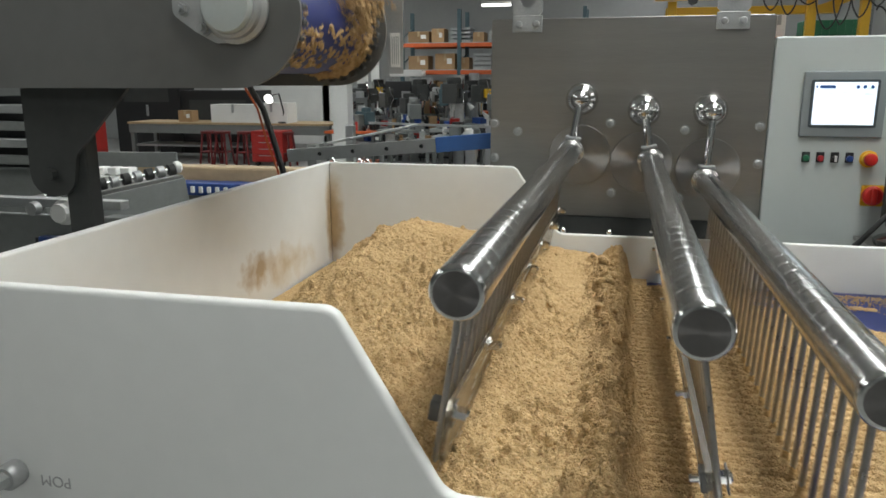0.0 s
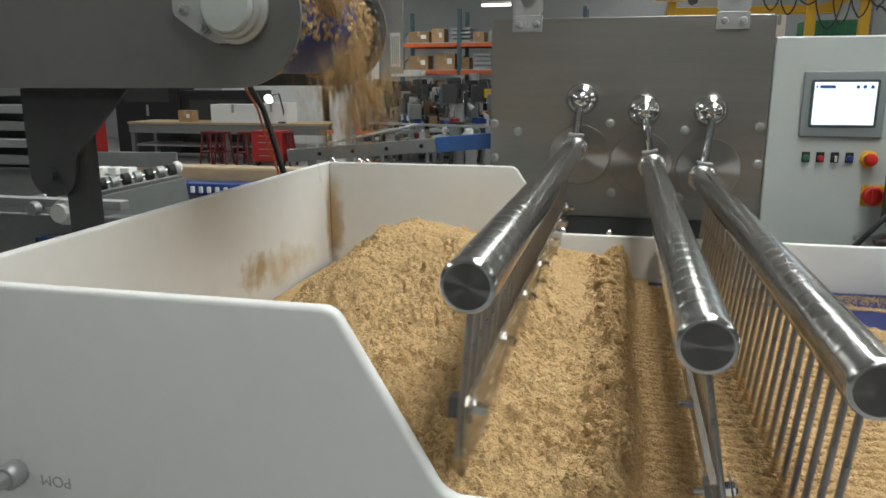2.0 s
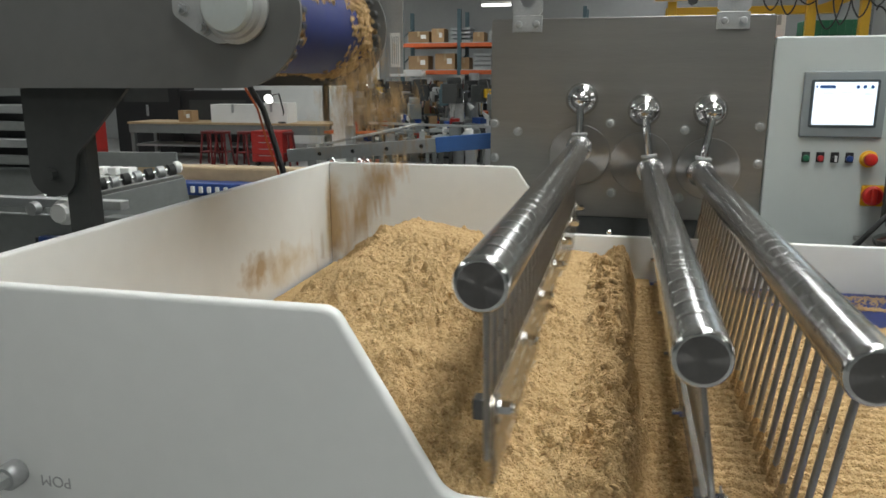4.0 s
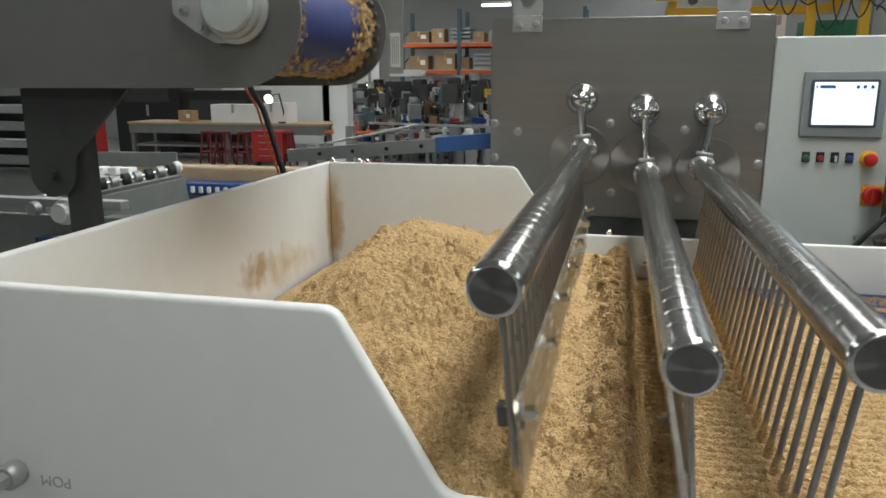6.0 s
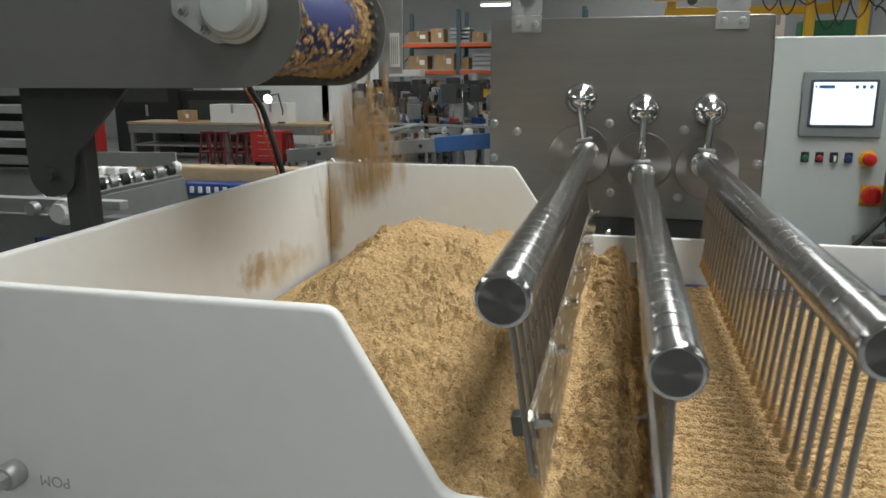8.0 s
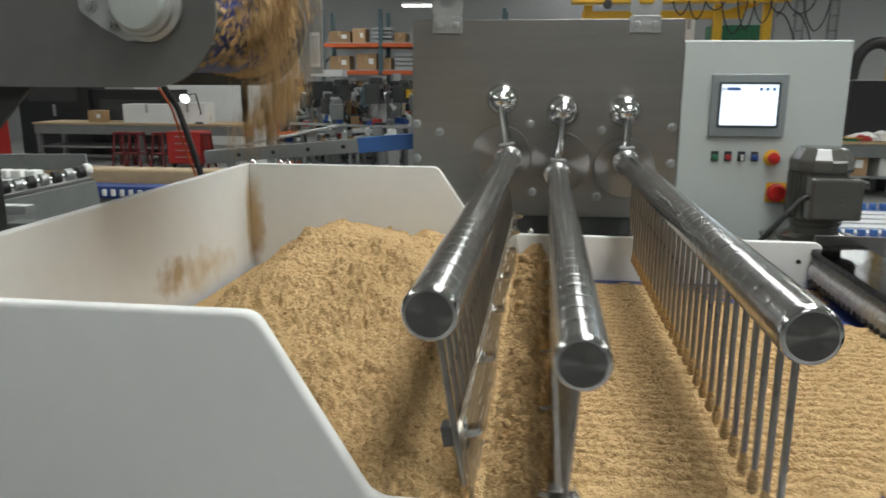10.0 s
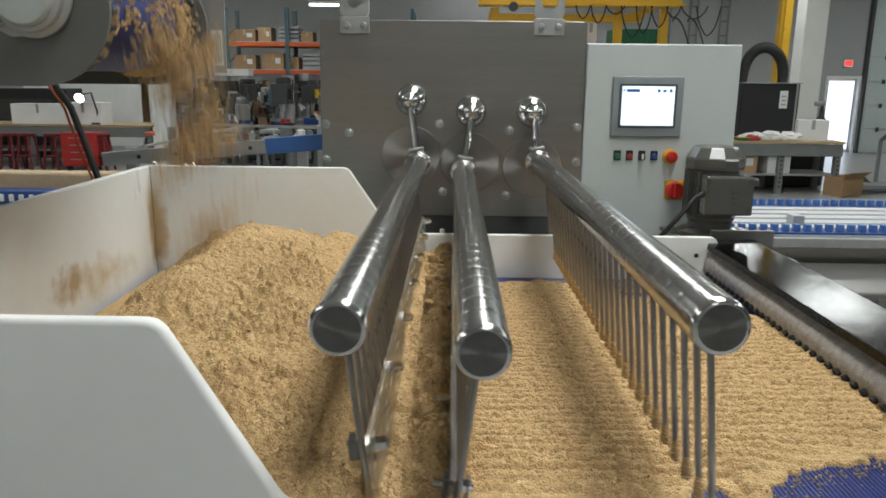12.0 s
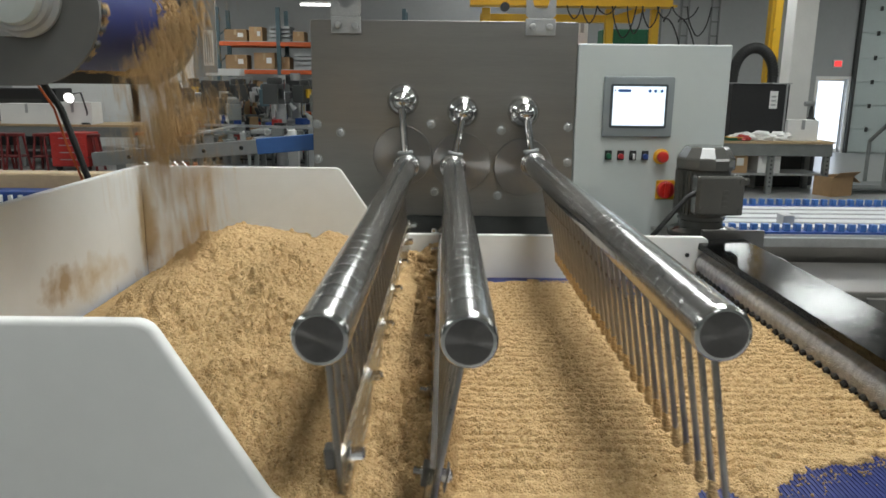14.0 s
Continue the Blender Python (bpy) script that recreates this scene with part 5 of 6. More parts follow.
cable = thing("drop_cable", "black and orange cables hanging below the feed conveyor", "cable")
part("black_cable", tube_path(B(), [(-1.005, 1.755, EYE + 0.03), (-0.997, 1.9, EYE - 0.015), (-0.983, 1.95, EYE - 0.08), (-0.955, 1.95, EYE - 0.17), (-0.93, 1.95, EYE - 0.26), (-0.92, 1.95, EYE - 0.5), (-0.93, 1.95, 0.05)], 0.0085, 8), "rubber", cable, smooth=True)
part("orange_cable", tube_path(B(), [(-1.02, 1.755, EYE + 0.03), (-1.013, 1.9, EYE - 0.015), (-1.0, 1.95, EYE - 0.08), (-0.977, 1.95, EYE - 0.17), (-0.946, 1.95, EYE - 0.26), (-0.94, 1.95, EYE - 0.5), (-0.95, 1.95, 0.05)], 0.0032, 8), "orange", cable, smooth=True)

# ================= far left: work bench area =================


def work_bench(x0, x1, y, z, depth, label, perforated=False):
    t = thing("work_bench", label, "bench")
    part("top", box(B(), x0, y, z - 0.045, x1, y + depth, z, 0.004), "wood", t, "pale plywood top")
    part("apron", box(B(), x0 + 0.02, y + 0.02, z - 0.26, x1 - 0.02, y + 0.06, z - 0.05, 0.004), "bench", t)
    for x in (x0 + 0.02, (x0 + x1) / 2 - 0.05, x1 - 0.12):
        for yy in (y + 0.065, y + depth - 0.12):
            leg = part("leg", box(B(), x, yy, 0, x + 0.1, yy + 0.1, z - 0.05, 0.004), "bench", t)
            if perforated and yy < y + 0.1:
                for q in range(9):
                    part("leg_hole", box(B(), x + 0.035, yy - 0.002, 0.12 + 0.075 * q, x + 0.065, yy - 0.0005, 0.15 + 0.075 * q), "black", leg)
    part("lower_shelf", box(B(), x0 + 0.1, y + 0.1, 0.32, x1 - 0.1, y + depth - 0.1, 0.36), "galv", t)
    return t


def carton(x, y, z, w, d, h, label="brown cardboard carton with taped lid", material="card", m=None):
    t = thing("carton", label, "box", m or pose(x, y, z))
    part("body", box(B(), 0, 0, 0, w, d, h, 0.006), material, t)
    part("tape", box(B(), w / 2 - 0.03, -0.002, h * 0.55, w / 2 + 0.03, d + 0.002, h + 0.002), "wood" if material == "card" else "galv", t)
    if w > 0.3:
        part("shipping_label", box(B(), w * 0.6, -0.004, h * 0.35, w * 0.85, -0.0025, h * 0.7), "white", t)
    return t


work_bench(-11.62, -6.4, 16.0, 0.90, 1.1, "long grey steel work bench with pale plywood top")
carton(-9.45, 16.15, 0.90, 1.15, 0.5, 0.42, "white carton with torn cut front on the bench", "white")
carton(-8.28, 16.1, 0.90, 0.82, 0.5, 0.46, "large white carton standing on the bench", "white")
carton(-10.35, 16.2, 0.90, 0.36, 0.3, 0.27, "small pink and brown carton on the bench", "card")
for x, w, h in ((-12.9, 1.1, 1.05), (-7.95, 0.75, 0.78)):
    t = thing("tool_cabinet", "red steel tool cabinet with drawers", "cabinet", pose(x, 14.9 if x < -10 else 15.2, 0))
    part("body", box(B(), 0, 0, 0.1, w, 0.55, h, 0.01), "red", t)
    for q in range(4):
        dr = part("drawer", box(B(), 0.03, -0.015, 0.14 + q * (h - 0.2) / 4, w - 0.03, -0.001, 0.12 + (q + 1) * (h - 0.2) / 4, 0.004), "red", t)
        part("drawer_pull", box(B(), w * 0.25, -0.03, 0.09 + (q + 1) * (h - 0.2) / 4, w * 0.75, -0.016, 0.105 + (q + 1) * (h - 0.2) / 4), "galv", dr)
    for cx in (0.08, w - 0.08):
        part("caster", rod(B(), (cx, 0.1, 0.05), (cx, 0.16, 0.05), 0.05, n=14), "rubber", t)


def stool(x, y, material="darkred"):
    t = thing("shop_stool", "dark red steel shop stool", "stool", pose(x, y, 0))
    part("seat", lathe(B(), [(0.17, 0.7), (0.18, 0.72), (0.18, 0.75), (0.1, 0.76)], None, 20), material, t, smooth=True)
    for a in range(4):
        c, s = math.cos(a * math.pi / 2 + 0.7), math.sin(a * math.pi / 2 + 0.7)
        part("leg", rod(B(), (0.14 * c, 0.14 * s, 0.7), (0.23 * c, 0.23 * s, 0), 0.025, n=8), material, t)
    part("foot_ring", lathe(B(), [(0.2, 0.28), (0.215, 0.29), (0.2, 0.30)], None, 20), material, t)


for x in (-8.75, -8.2, -7.2, -9.1):
    stool(x, 15.4)
for x, y, w, h, d in ((-13.1, 17.6, 1.9, 2.4, 0.8), (-11.3, 17.7, 2.3, 1.62, 0.8)):
    t = thing("machine_cabinet", "black enclosed machine cabinet against the wall", "machine", pose(x, y, 0))
    part("body", box(B(), 0, 0, 0, w, d, h, 0.02), "black", t)
    part("window", box(B(), w * 0.15, -0.004, h * 0.55, w * 0.85, -0.001, h * 0.85), "darkgrey", t)
    part("door_handle", box(B(), w * 0.5, -0.04, h * 0.4, w * 0.53, -0.001, h * 0.52, 0.005), "galv", t)
for x, w in ((-10.9, 3.2), (-6.9, 0.3), (-7.9, 0.45), (-6.5, 0.22)):
    t = thing("wall_board", "white panel leaning against the far wall", "panel", pose(x, 19.3, 0))
    part("sheet", box(B(), 0, 0, 0, w, 0.05, 2.6, 0.004), "white", t)
    part("foot", box(B(), 0.02, -0.1, 0, w - 0.02, 0.1, 0.05), "galv", t)
for x, y, z in ((-7.76, 15.8, 1.47), (-4.95, 16.5, 1.72)):
    t = thing("task_lamp", "lit task lamp on a bent arm", "lamp", pose(x, y, z))
    part("shade", lathe(B(), [(0.03, 0.12), (0.11, 0.0), (0.12, -0.01)], pose(0, 0, 0, -70), 20), "black", t, smooth=True)
    part("bulb", lathe(B(), [(0.02, 0.05), (0.09, 0.01), (0.105, -0.03), (0.07, -0.075), (0.02, -0.09)], pose(0, 0, 0, -70), 20), "bulb", t)
    part("arm", tube_path(B(), [(0, 0.05, 0.06), (0.15, 0.2, 0.1), (0.2, 0.3, -0.3), (0.15, 0.35, 0.9 - z)], 0.018, 8), "black", t)
    part("weight_base", lathe(B(), [(0.12, 0.9 - z), (0.1, 0.94 - z)], pose(0.15, 0.35, 0), 16), "black", t)


def column(x, y, w, label):
    t = structure("column", box(B(), x, y, 0, x + w, y + w, CEIL, 0.01), "white", label, "column")
    pl = box(B(), x - 0.12, y - 0.12, 0, x + w + 0.12, y + w + 0.12, 0.03)
    part("base_plate", pl, "galv", t)
    return t


column(-4.74, 12.0, 0.27, "white painted steel building column")
column(7.28, 16.0, 0.46, "white painted steel building column")

# ================= middle: pallet rack and machine shop =================
rack = thing("pallet_rack", "pallet rack with orange beams and blue grey uprights", "rack")
for x in (-5.55, -4.05, -2.5, -0.95):
    for y in (19.0, 20.0):
        part("upright", box(B(), x - 0.05, y, 0, x + 0.05, y + 0.08, 3.6, 0.004), "rack", rack)
    for q in range(5):
        part("brace", rod(B(), (x, 19.04, 0.3 + 0.65 * q), (x, 20.04, 0.6 + 0.65 * q), 0.018, n=6), "rack", rack)
for z in (0.75, 1.42, 2.06, 2.73):
    for x in (-5.5, -4.0, -2.45):
        for y in (18.97, 20.05):
            part("beam", box(B(), x, y, z - 0.05, x + 1.4, y + 0.05, z + 0.05, 0.006), "orange", rack)
        part("shelf_deck", box(B(), x, 19.03, z + 0.052, x + 1.4, 20.04, z + 0.07), "galv", rack)
cr = random.Random(8)
for z in (0.82, 1.49, 2.13, 2.80):
    x = -5.42
    while x < -1.3:
        w = cr.uniform(0.28, 0.75)
        h = cr.uniform(0.2, 0.48)
        kind = cr.random()
        if kind < 0.5:
            carton(x, 19.15, z, w, 0.5, h)
        elif kind < 0.75:
            t = thing("storage_case", "flat dark grey storage case on a rack shelf", "case", pose(x, 19.12, z))
            part("body", box(B(), 0, 0, 0, w, 0.6, h * 0.55, 0.03), "bench", t)
            part("handle", box(B(), w * 0.35, -0.03, h * 0.2, w * 0.65, -0.002, h * 0.3, 0.006), "black", t)
        else:
            t = thing("parts_stack", "stack of grey metal trays on a rack shelf", "tray", pose(x, 19.12, z))
            for q in range(4):
                part("tray", box(B(), 0, 0, q * h / 4, w, 0.6, q * h / 4 + h / 6, 0.004), "galv", t)
        x += w + cr.uniform(0.05, 0.2)


def mill(x, y, s, mt):
    t = thing("drill_press", "upright shop drill press with column head and table", "machine", pose(x, y, 0, 0, 0, cr.uniform(-50, 50)))
    part("base", box(B(), -0.3 * s, -0.35 * s, 0, 0.3 * s, 0.3 * s, 0.12 * s, 0.02), mt, t)
    part("column", rod(B(), (0, 0.1 * s, 0.12 * s), (0, 0.1 * s, 1.75 * s), 0.09 * s, n=20), "galv", t, smooth=True)
    part("head", box(B(), -0.12 * s, -0.38 * s, 1.32 * s, 0.12 * s, 0.2 * s, 1.62 * s, 0.012), mt, t)
    part("belt_cover", lathe(B(), [(0.11 * s, 0), (0.12 * s, 0.03 * s), (0.11 * s, 0.09 * s), (0.05 * s, 0.1 * s)], pose(0, -0.15 * s, 1.62 * s), 22), mt, t, smooth=True)
    part("spindle", rod(B(), (0, -0.25 * s, 1.1 * s), (0, -0.25 * s, 1.36 * s), 0.045 * s, 0.06 * s, n=14), "chrome", t)
    part("table", box(B(), -0.3 * s, -0.45 * s, 0.88 * s, 0.3 * s, 0.02 * s, 0.94 * s, 0.01), "galv", t)
    part("vice", box(B(), -0.1 * s, -0.36 * s, 0.942 * s, 0.1 * s, -0.16 * s, 1.05 * s, 0.01), cr.choice(("blue", "red", "galv", "darkgrey")), t)
    part("switch_box", box(B(), 0.122 * s, -0.3 * s, 1.4 * s, 0.17 * s, -0.15 * s, 1.55 * s, 0.006), cr.choice(("yellow", "white", "galv", "black")), t)
    part("work_light", rod(B(), (-0.14 * s, -0.3 * s, 1.2 * s), (-0.2 * s, -0.36 * s, 1.3 * s), 0.05 * s, 0.02 * s, n=12), cr.choice(("white", "galv", "black")), t)
    part("motor", rod(B(), (0, 0.29 * s, 1.35 * s), (0, 0.29 * s, 1.58 * s), 0.08 * s, n=16), "motor", t)
    for a in (0, 120, 240):
        part("feed_handle", rod(B(), (0.16 * s, -0.2 * s, 1.5 * s), (0.2 * s, -0.2 * s + 0.22 * s * math.cos(radians(a)), 1.5 * s + 0.22 * s * math.sin(radians(a))), 0.013, n=6), "chrome", t)


for x, y, s, mt in ((-5.1, 14.2, 0.95, "bench"), (-4.55, 15.2, 1.0, "motor"), (-4.0, 14.0, 0.95, "darkgrey"), (-3.35, 14.6, 1.05, "rack"), (-2.85, 13.2, 1.12, "darkgrey"), (-2.2, 14.0, 1.0, "bench"), (-3.9, 16.6, 1.0, "galv"), (-6.0, 17.0, 1.0, "bench")):
    mill(x, y, s, mt)


def small_bench(x, y, w, z, mat_top, items):
    t = thing("machine_stand", "steel stand crowded with shop parts", "stand", pose(x, y, 0))
    part("top", box(B(), 0, 0, z - 0.05, w, 0.6, z, 0.005), mat_top, t)
    for lx in (0.03, w - 0.08):
        for ly in (0.03, 0.52):
            part("leg", box(B(), lx, ly, 0, lx + 0.05, ly + 0.05, z - 0.05), "bench", t)
    part("shelf", box(B(), 0.03, 0.05, 0.35, w - 0.03, 0.55, 0.38), mat_top, t)
    for q in range(items):
        h = cr.uniform(0.06, 0.3)
        r = cr.uniform(0.03, 0.09)
        mt = cr.choice(("galv", "black", "darkgrey", "blue", "red", "bench", "card", "white", "chrome"))
        p = new("shop_part")
        p.matrix_basis = pose(x + cr.uniform(0.08, w - 0.08), y + cr.uniform(0.08, 0.5), z, 0, 0, cr.uniform(0, 180))
        tagged(p, "assorted small shop part on a stand", "part", "shop parts")
        if cr.random() < 0.5:
            part("body", lathe(B(), [(r, 0), (r, h * 0.6), (r * 0.6, h * 0.7), (r * 0.6, h)], None, 14), mt, p, smooth=True)
        else:
            part("body", box(B(), -r, -r, 0, r, r, h, 0.008), mt, p)
            part("lid", box(B(), -r * 1.05, -r * 1.05, h, r * 1.05, r * 1.05, h + 0.015, 0.003), mt, p)


small_bench(-5.4, 13.2, 1.0, 0.95, "orange", 9)
small_bench(-4.3, 13.0, 1.1, 1.0, "bench", 10)
small_bench(-3.1, 12.3, 1.0, 0.95, "galv", 10)
small_bench(-2.3, 12.6, 0.9, 1.05, "rack", 8)
small_bench(-4.9, 16.0, 1.4, 1.15, "bench", 10)
small_bench(-3.2, 16.2, 1.6, 1.2, "orange", 12)
mon = thing("monitor", "black flat monitor on a post", "monitor", pose(-4.75, 15.0, 0))
part("screen", box(B(), 0, 0, 1.35, 0.55, 0.06, 1.85, 0.01), "black", mon)
part("post", box(B(), 0.25, 0.02, 0, 0.3, 0.07, 1.35), "bench", mon)
part("foot", box(B(), 0.05, -0.15, 0, 0.5, 0.25, 0.03), "bench", mon)
wb2 = thing("white_hood", "white sheet metal hood on posts", "hood", pose(-5.15, 16.6, 0))
part("hood_panel", box(B(), 0, 0, 1.95, 0.75, 0.4, 2.1, 0.01), "white", wb2)
for x in (0.05, 0.68):
    part("post", box(B(), x, 0.18, 0, x + 0.04, 0.22, 1.95), "galv", wb2)
strip = thing("strip_light", "lit white strip light hanging from the ceiling", "lamp", pose(-2.95, 18.0, EYE + 1.67))
part("housing", box(B(), -0.35, -0.06, 0.03, 0.35, 0.06, 0.08, 0.005), "white", strip)
part("tube", box(B(), -0.34, -0.05, -0.02, 0.34, 0.05, 0.026, 0.01), "bulb", strip)
for x in (-0.3, 0.3):
    part("hanger", rod(B(), (x, 0, 0.08), (x, 0, CEIL - EYE - 1.67), 0.006, n=6), "galv", strip)

# ================= right: yellow gantry and bench =================
gantry = thing("yellow_gantry", "yellow painted steel gantry frame with dangling cables", "gantry")
GZ0 = EYE + 1.17
part("main_beam", box(B(), 0.42, 12.0, GZ0, 3.55, 12.2, GZ0 + 0.30, 0.01), "yellow", gantry)
part("beam_flange", box(B(), 0.42, 11.94, GZ0 - 0.035, 3.6, 12.26, GZ0 - 0.002, 0.004), "yellow", gantry)
part("cross_beam", box(B(), 0.6, 12.4, GZ0 - 0.24, 3.05, 12.55, GZ0 - 0.12, 0.008), "yellow", gantry)
part("diagonal_brace", bar(B(), (2.7, 12.35, GZ0 - 0.2), (3.2, 12.35, GZ0 - 0.02), 0.08, 0.1), "yellow", gantry)
for x in (0.62, 2.58, 3.3):
    part("post", box(B(), x, 12.27, 0, x + 0.13, 12.39, GZ0 - 0.04, 0.006), "yellow", gantry)
part("trolley_wheel", rod(B(), (0.95, 11.9, GZ0 - 0.06), (0.95, 11.98, GZ0 - 0.06), 0.07, n=20), "black", gantry)
cb2 = random.Random(4)
for k in range(9):
    x = 1.9 + 0.23 * k
    d, w = cb2.uniform(0.1, 0.5), cb2.uniform(0.2, 0.42)
    part("dangling_cable", tube_path(B(), [(x + w * q / 14, 11.9 + 0.02 * math.sin(q), GZ0 - 0.03 - d * math.sin(math.pi * q / 14) ** 0.8) for q in range(15)], 0.011, 6), "rubber", gantry, smooth=True)
for x in (3.62, 3.85):
    part("dangling_cable", tube_path(B(), [(x - 0.2 + 0.34 * (1 - math.cos(math.pi * q / 16)) / 2, 12.0, GZ0 - 0.25 + 0.22 * math.sin(math.pi * q / 12) - 0.035 * q) for q in range(17)] + [(x + 0.15, 12.0, GZ0 - 1.4)], 0.012, 6), "rubber", gantry, smooth=True)
post = thing("yellow_post", "yellow painted steel jib crane post", "post")
part("shaft", box(B(), 6.1, 14.4, 0, 6.31, 14.6, 5.2, 0.02), "yellow", post)
part("stiffener", box(B(), 6.14, 14.34, 0, 6.18, 14.398, 5.0, 0.004), "yellow", post)
part("base", box(B(), 5.9, 14.3, 0, 6.42, 14.7, 0.03), "yellow", post)
shelf = thing("storage_shelf", "steel shelf holding bins behind the gantry", "shelf")
part("deck", box(B(), 1.6, 13.2, EYE + 0.60, 3.7, 13.8, EYE + 0.64, 0.005), "red", shelf)
for x in (1.65, 3.6):
    for y in (13.22, 13.74):
        part("post", box(B(), x, y, 0, x + 0.05, y + 0.05, EYE + 0.6), "galv", shelf)
bn = thing("green_bin", "green plastic bin with ribbed side on a shelf", "bin", pose(2.75, 13.25, EYE + 0.64))
part("body", box(B(), 0, 0, 0, 0.95, 0.45, 0.25, 0.02), "green", bn)
for k in range(8):
    part("rib", box(B(), 0.06 + 0.11 * k, -0.012, 0.02, 0.09 + 0.11 * k, -0.001, 0.24), "green", bn)
carton(2.0, 13.3, EYE + 0.64, 0.25, 0.3, 0.2)
carton(2.3, 13.3, EYE + 0.64, 0.2, 0.3, 0.34, "white carton on a steel shelf", "white")
carton(1.75, 13.3, EYE + 0.64, 0.2, 0.3, 0.26, "white carton on a steel shelf", "white")

work_bench(4.75, 6.85, 13.0, 0.93, 0.9, "grey steel work bench with punched legs and clutter", True)
bx = thing("welding_screen", "black boxed machine with a white label", "machine", pose(5.07, 13.25, 0.93))
part("body", box(B(), 0, 0, 0, 1.0, 0.5, 0.97, 0.015), "black", bx)
part("frame_bar", box(B(), 0.93, -0.02, 0.02, 0.96, -0.001, 0.99, 0.004), "galv", bx)
part("top_bar", box(B(), 0, -0.025, 0.972, 1.02, 0.5, 0.99, 0.004), "galv", bx)
part("label_plate", box(B(), 0.66, -0.004, 0.55, 0.8, -0.001, 0.85), "white", bx, "white label with unreadable bars")
for q in range(3):
    part("label_bar", box(B(), 0.69, -0.006, 0.6 + 0.07 * q, 0.77, -0.0045, 0.63 + 0.07 * q), "galv", bx)
hose = thing("extraction_hose", "black corrugated extraction hose bent in an arch", "hose")
arch = [(5.28 + 0.36 * (1 - math.cos(a)) , 13.85, 2.05 + 0.48 * math.sin(a)) for a in [math.pi * k / 30 for k in range(31)]]
arch = [(5.28, 13.85, 0.0), (5.28, 13.85, 1.2)] + arch + [(6.0, 13.85, 1.0)]
part("hose_tube", tube_path(B(), arch, 0.085, 12), "rubber", hose, smooth=True)
for k in range(2, 33, 1):
    a = Vector(arch[k])
    d = (Vector(arch[min(k + 1, len(arch) - 1)]) - Vector(arch[k - 1])).normalized()
    part("hose_ring", rod(B(), a - d * 0.012, a + d * 0.012, 0.098, n=14), "rubber", hose)
br = random.Random(6)


def bag(x, y, z, r, material, label):
    t = thing("plastic_bag", label, "bag", pose(x, y, z))
    bm = B()
    ret = bmesh.ops.create_icosphere(bm, subdivisions=3, radius=1)
    o = Vector((br.random() * 9, br.random() * 9, 0))
    for v in ret["verts"]:
        c = v.co
        k = 1 + 0.4 * noise.noise(c * 2.2 + o) + 0.2 * noise.noise(c * 6 + o)
        v.co = Vector((c.x * k * r * 1.5, c.y * k * r, max(c.z * k, -0.55) * r * 0.75 + 0.42 * r))
    part("film", bm, material, t)
    part("knot", rod(B(), (0, 0, 0.9 * r), (0.02, 0, 1.1 * r), 0.02, n=8), material, t)


for x, r in ((5.35, 0.12), (5.62, 0.14), (5.95, 0.13), (5.2, 0.1)):
    bag(x, 13.2, 0.93, r, "white", "crumpled pale plastic bag on the bench")
bag(5.25, 13.1, 0.93, 0.09, "red", "crumpled red plastic bag on the bench")
carton(6.05, 13.15, 0.93, 0.55, 0.35, 0.36, "white carton standing on the bench", "white")
t = thing("green_tray", "small green and yellow tray on the bench", "tray", pose(5.0, 13.03, 0.93))
part("tray", box(B(), 0, 0, 0, 0.25, 0.2, 0.05, 0.01), "green", t)
part("rim", box(B(), -0.01, -0.01, 0.05, 0.26, 0.21, 0.06, 0.004), "yellow", t)
carton(4.9, 13.1, 0.36, 0.5, 0.5, 0.38)
carton(5.6, 13.15, 0.36, 0.4, 0.5, 0.3, "white carton on the bench shelf", "white")
cyl = thing("gas_cylinder", "dark gas cylinder with valve beside the bench", "cylinder", pose(7.05, 14.4, 0))
part("tank", lathe(B(), [(0.14, 0), (0.15, 0.03), (0.15, 1.1), (0.12, 1.22), (0.05, 1.3), (0.04, 1.44)], None, 24), "black", cyl, smooth=True)
part("valve", rod(B(), (0, 0, 1.44), (0, 0, 1.58), 0.03, n=10), "black", cyl)
part("regulator", rod(B(), (-0.14, 0, 1.54), (0.04, 0, 1.54), 0.045, n=12), "galv", cyl)
# open carton on the floor
oc = thing("open_carton", "open brown cardboard carton on the floor", "box", pose(6.75, 12.75, 0, 0, 0, 25))
ob_ = B()
box(ob_, 0, 0, 0, 0.7, 0.02, 0.42)
box(ob_, 0, 0.48, 0, 0.7, 0.5, 0.42)
box(ob_, 0, 0.02, 0, 0.02, 0.48, 0.42)
box(ob_, 0.68, 0.02, 0, 0.7, 0.48, 0.42)
box(ob_, 0.02, 0.02, 0, 0.68, 0.48, 0.02)
part("body", ob_, "card", oc)
oc.scale = (0.75, 0.75, 0.8)
part("flap", box(B(), 0, -0.2, -0.004, 0.7, 0, 0.006), "card", oc, m=pose(0, 0, 0.42, -35, 0, 0))
part("flap", box(B(), 0.0, 0, -0.004, 0.3, 0.5, 0.006), "card", oc, m=pose(0.7, 0, 0.42, 0, 30, 0))
frame_gate = thing("tube_cart", "grey steel tube frame cart on the floor", "cart", pose(7.9, 13.2, 0))
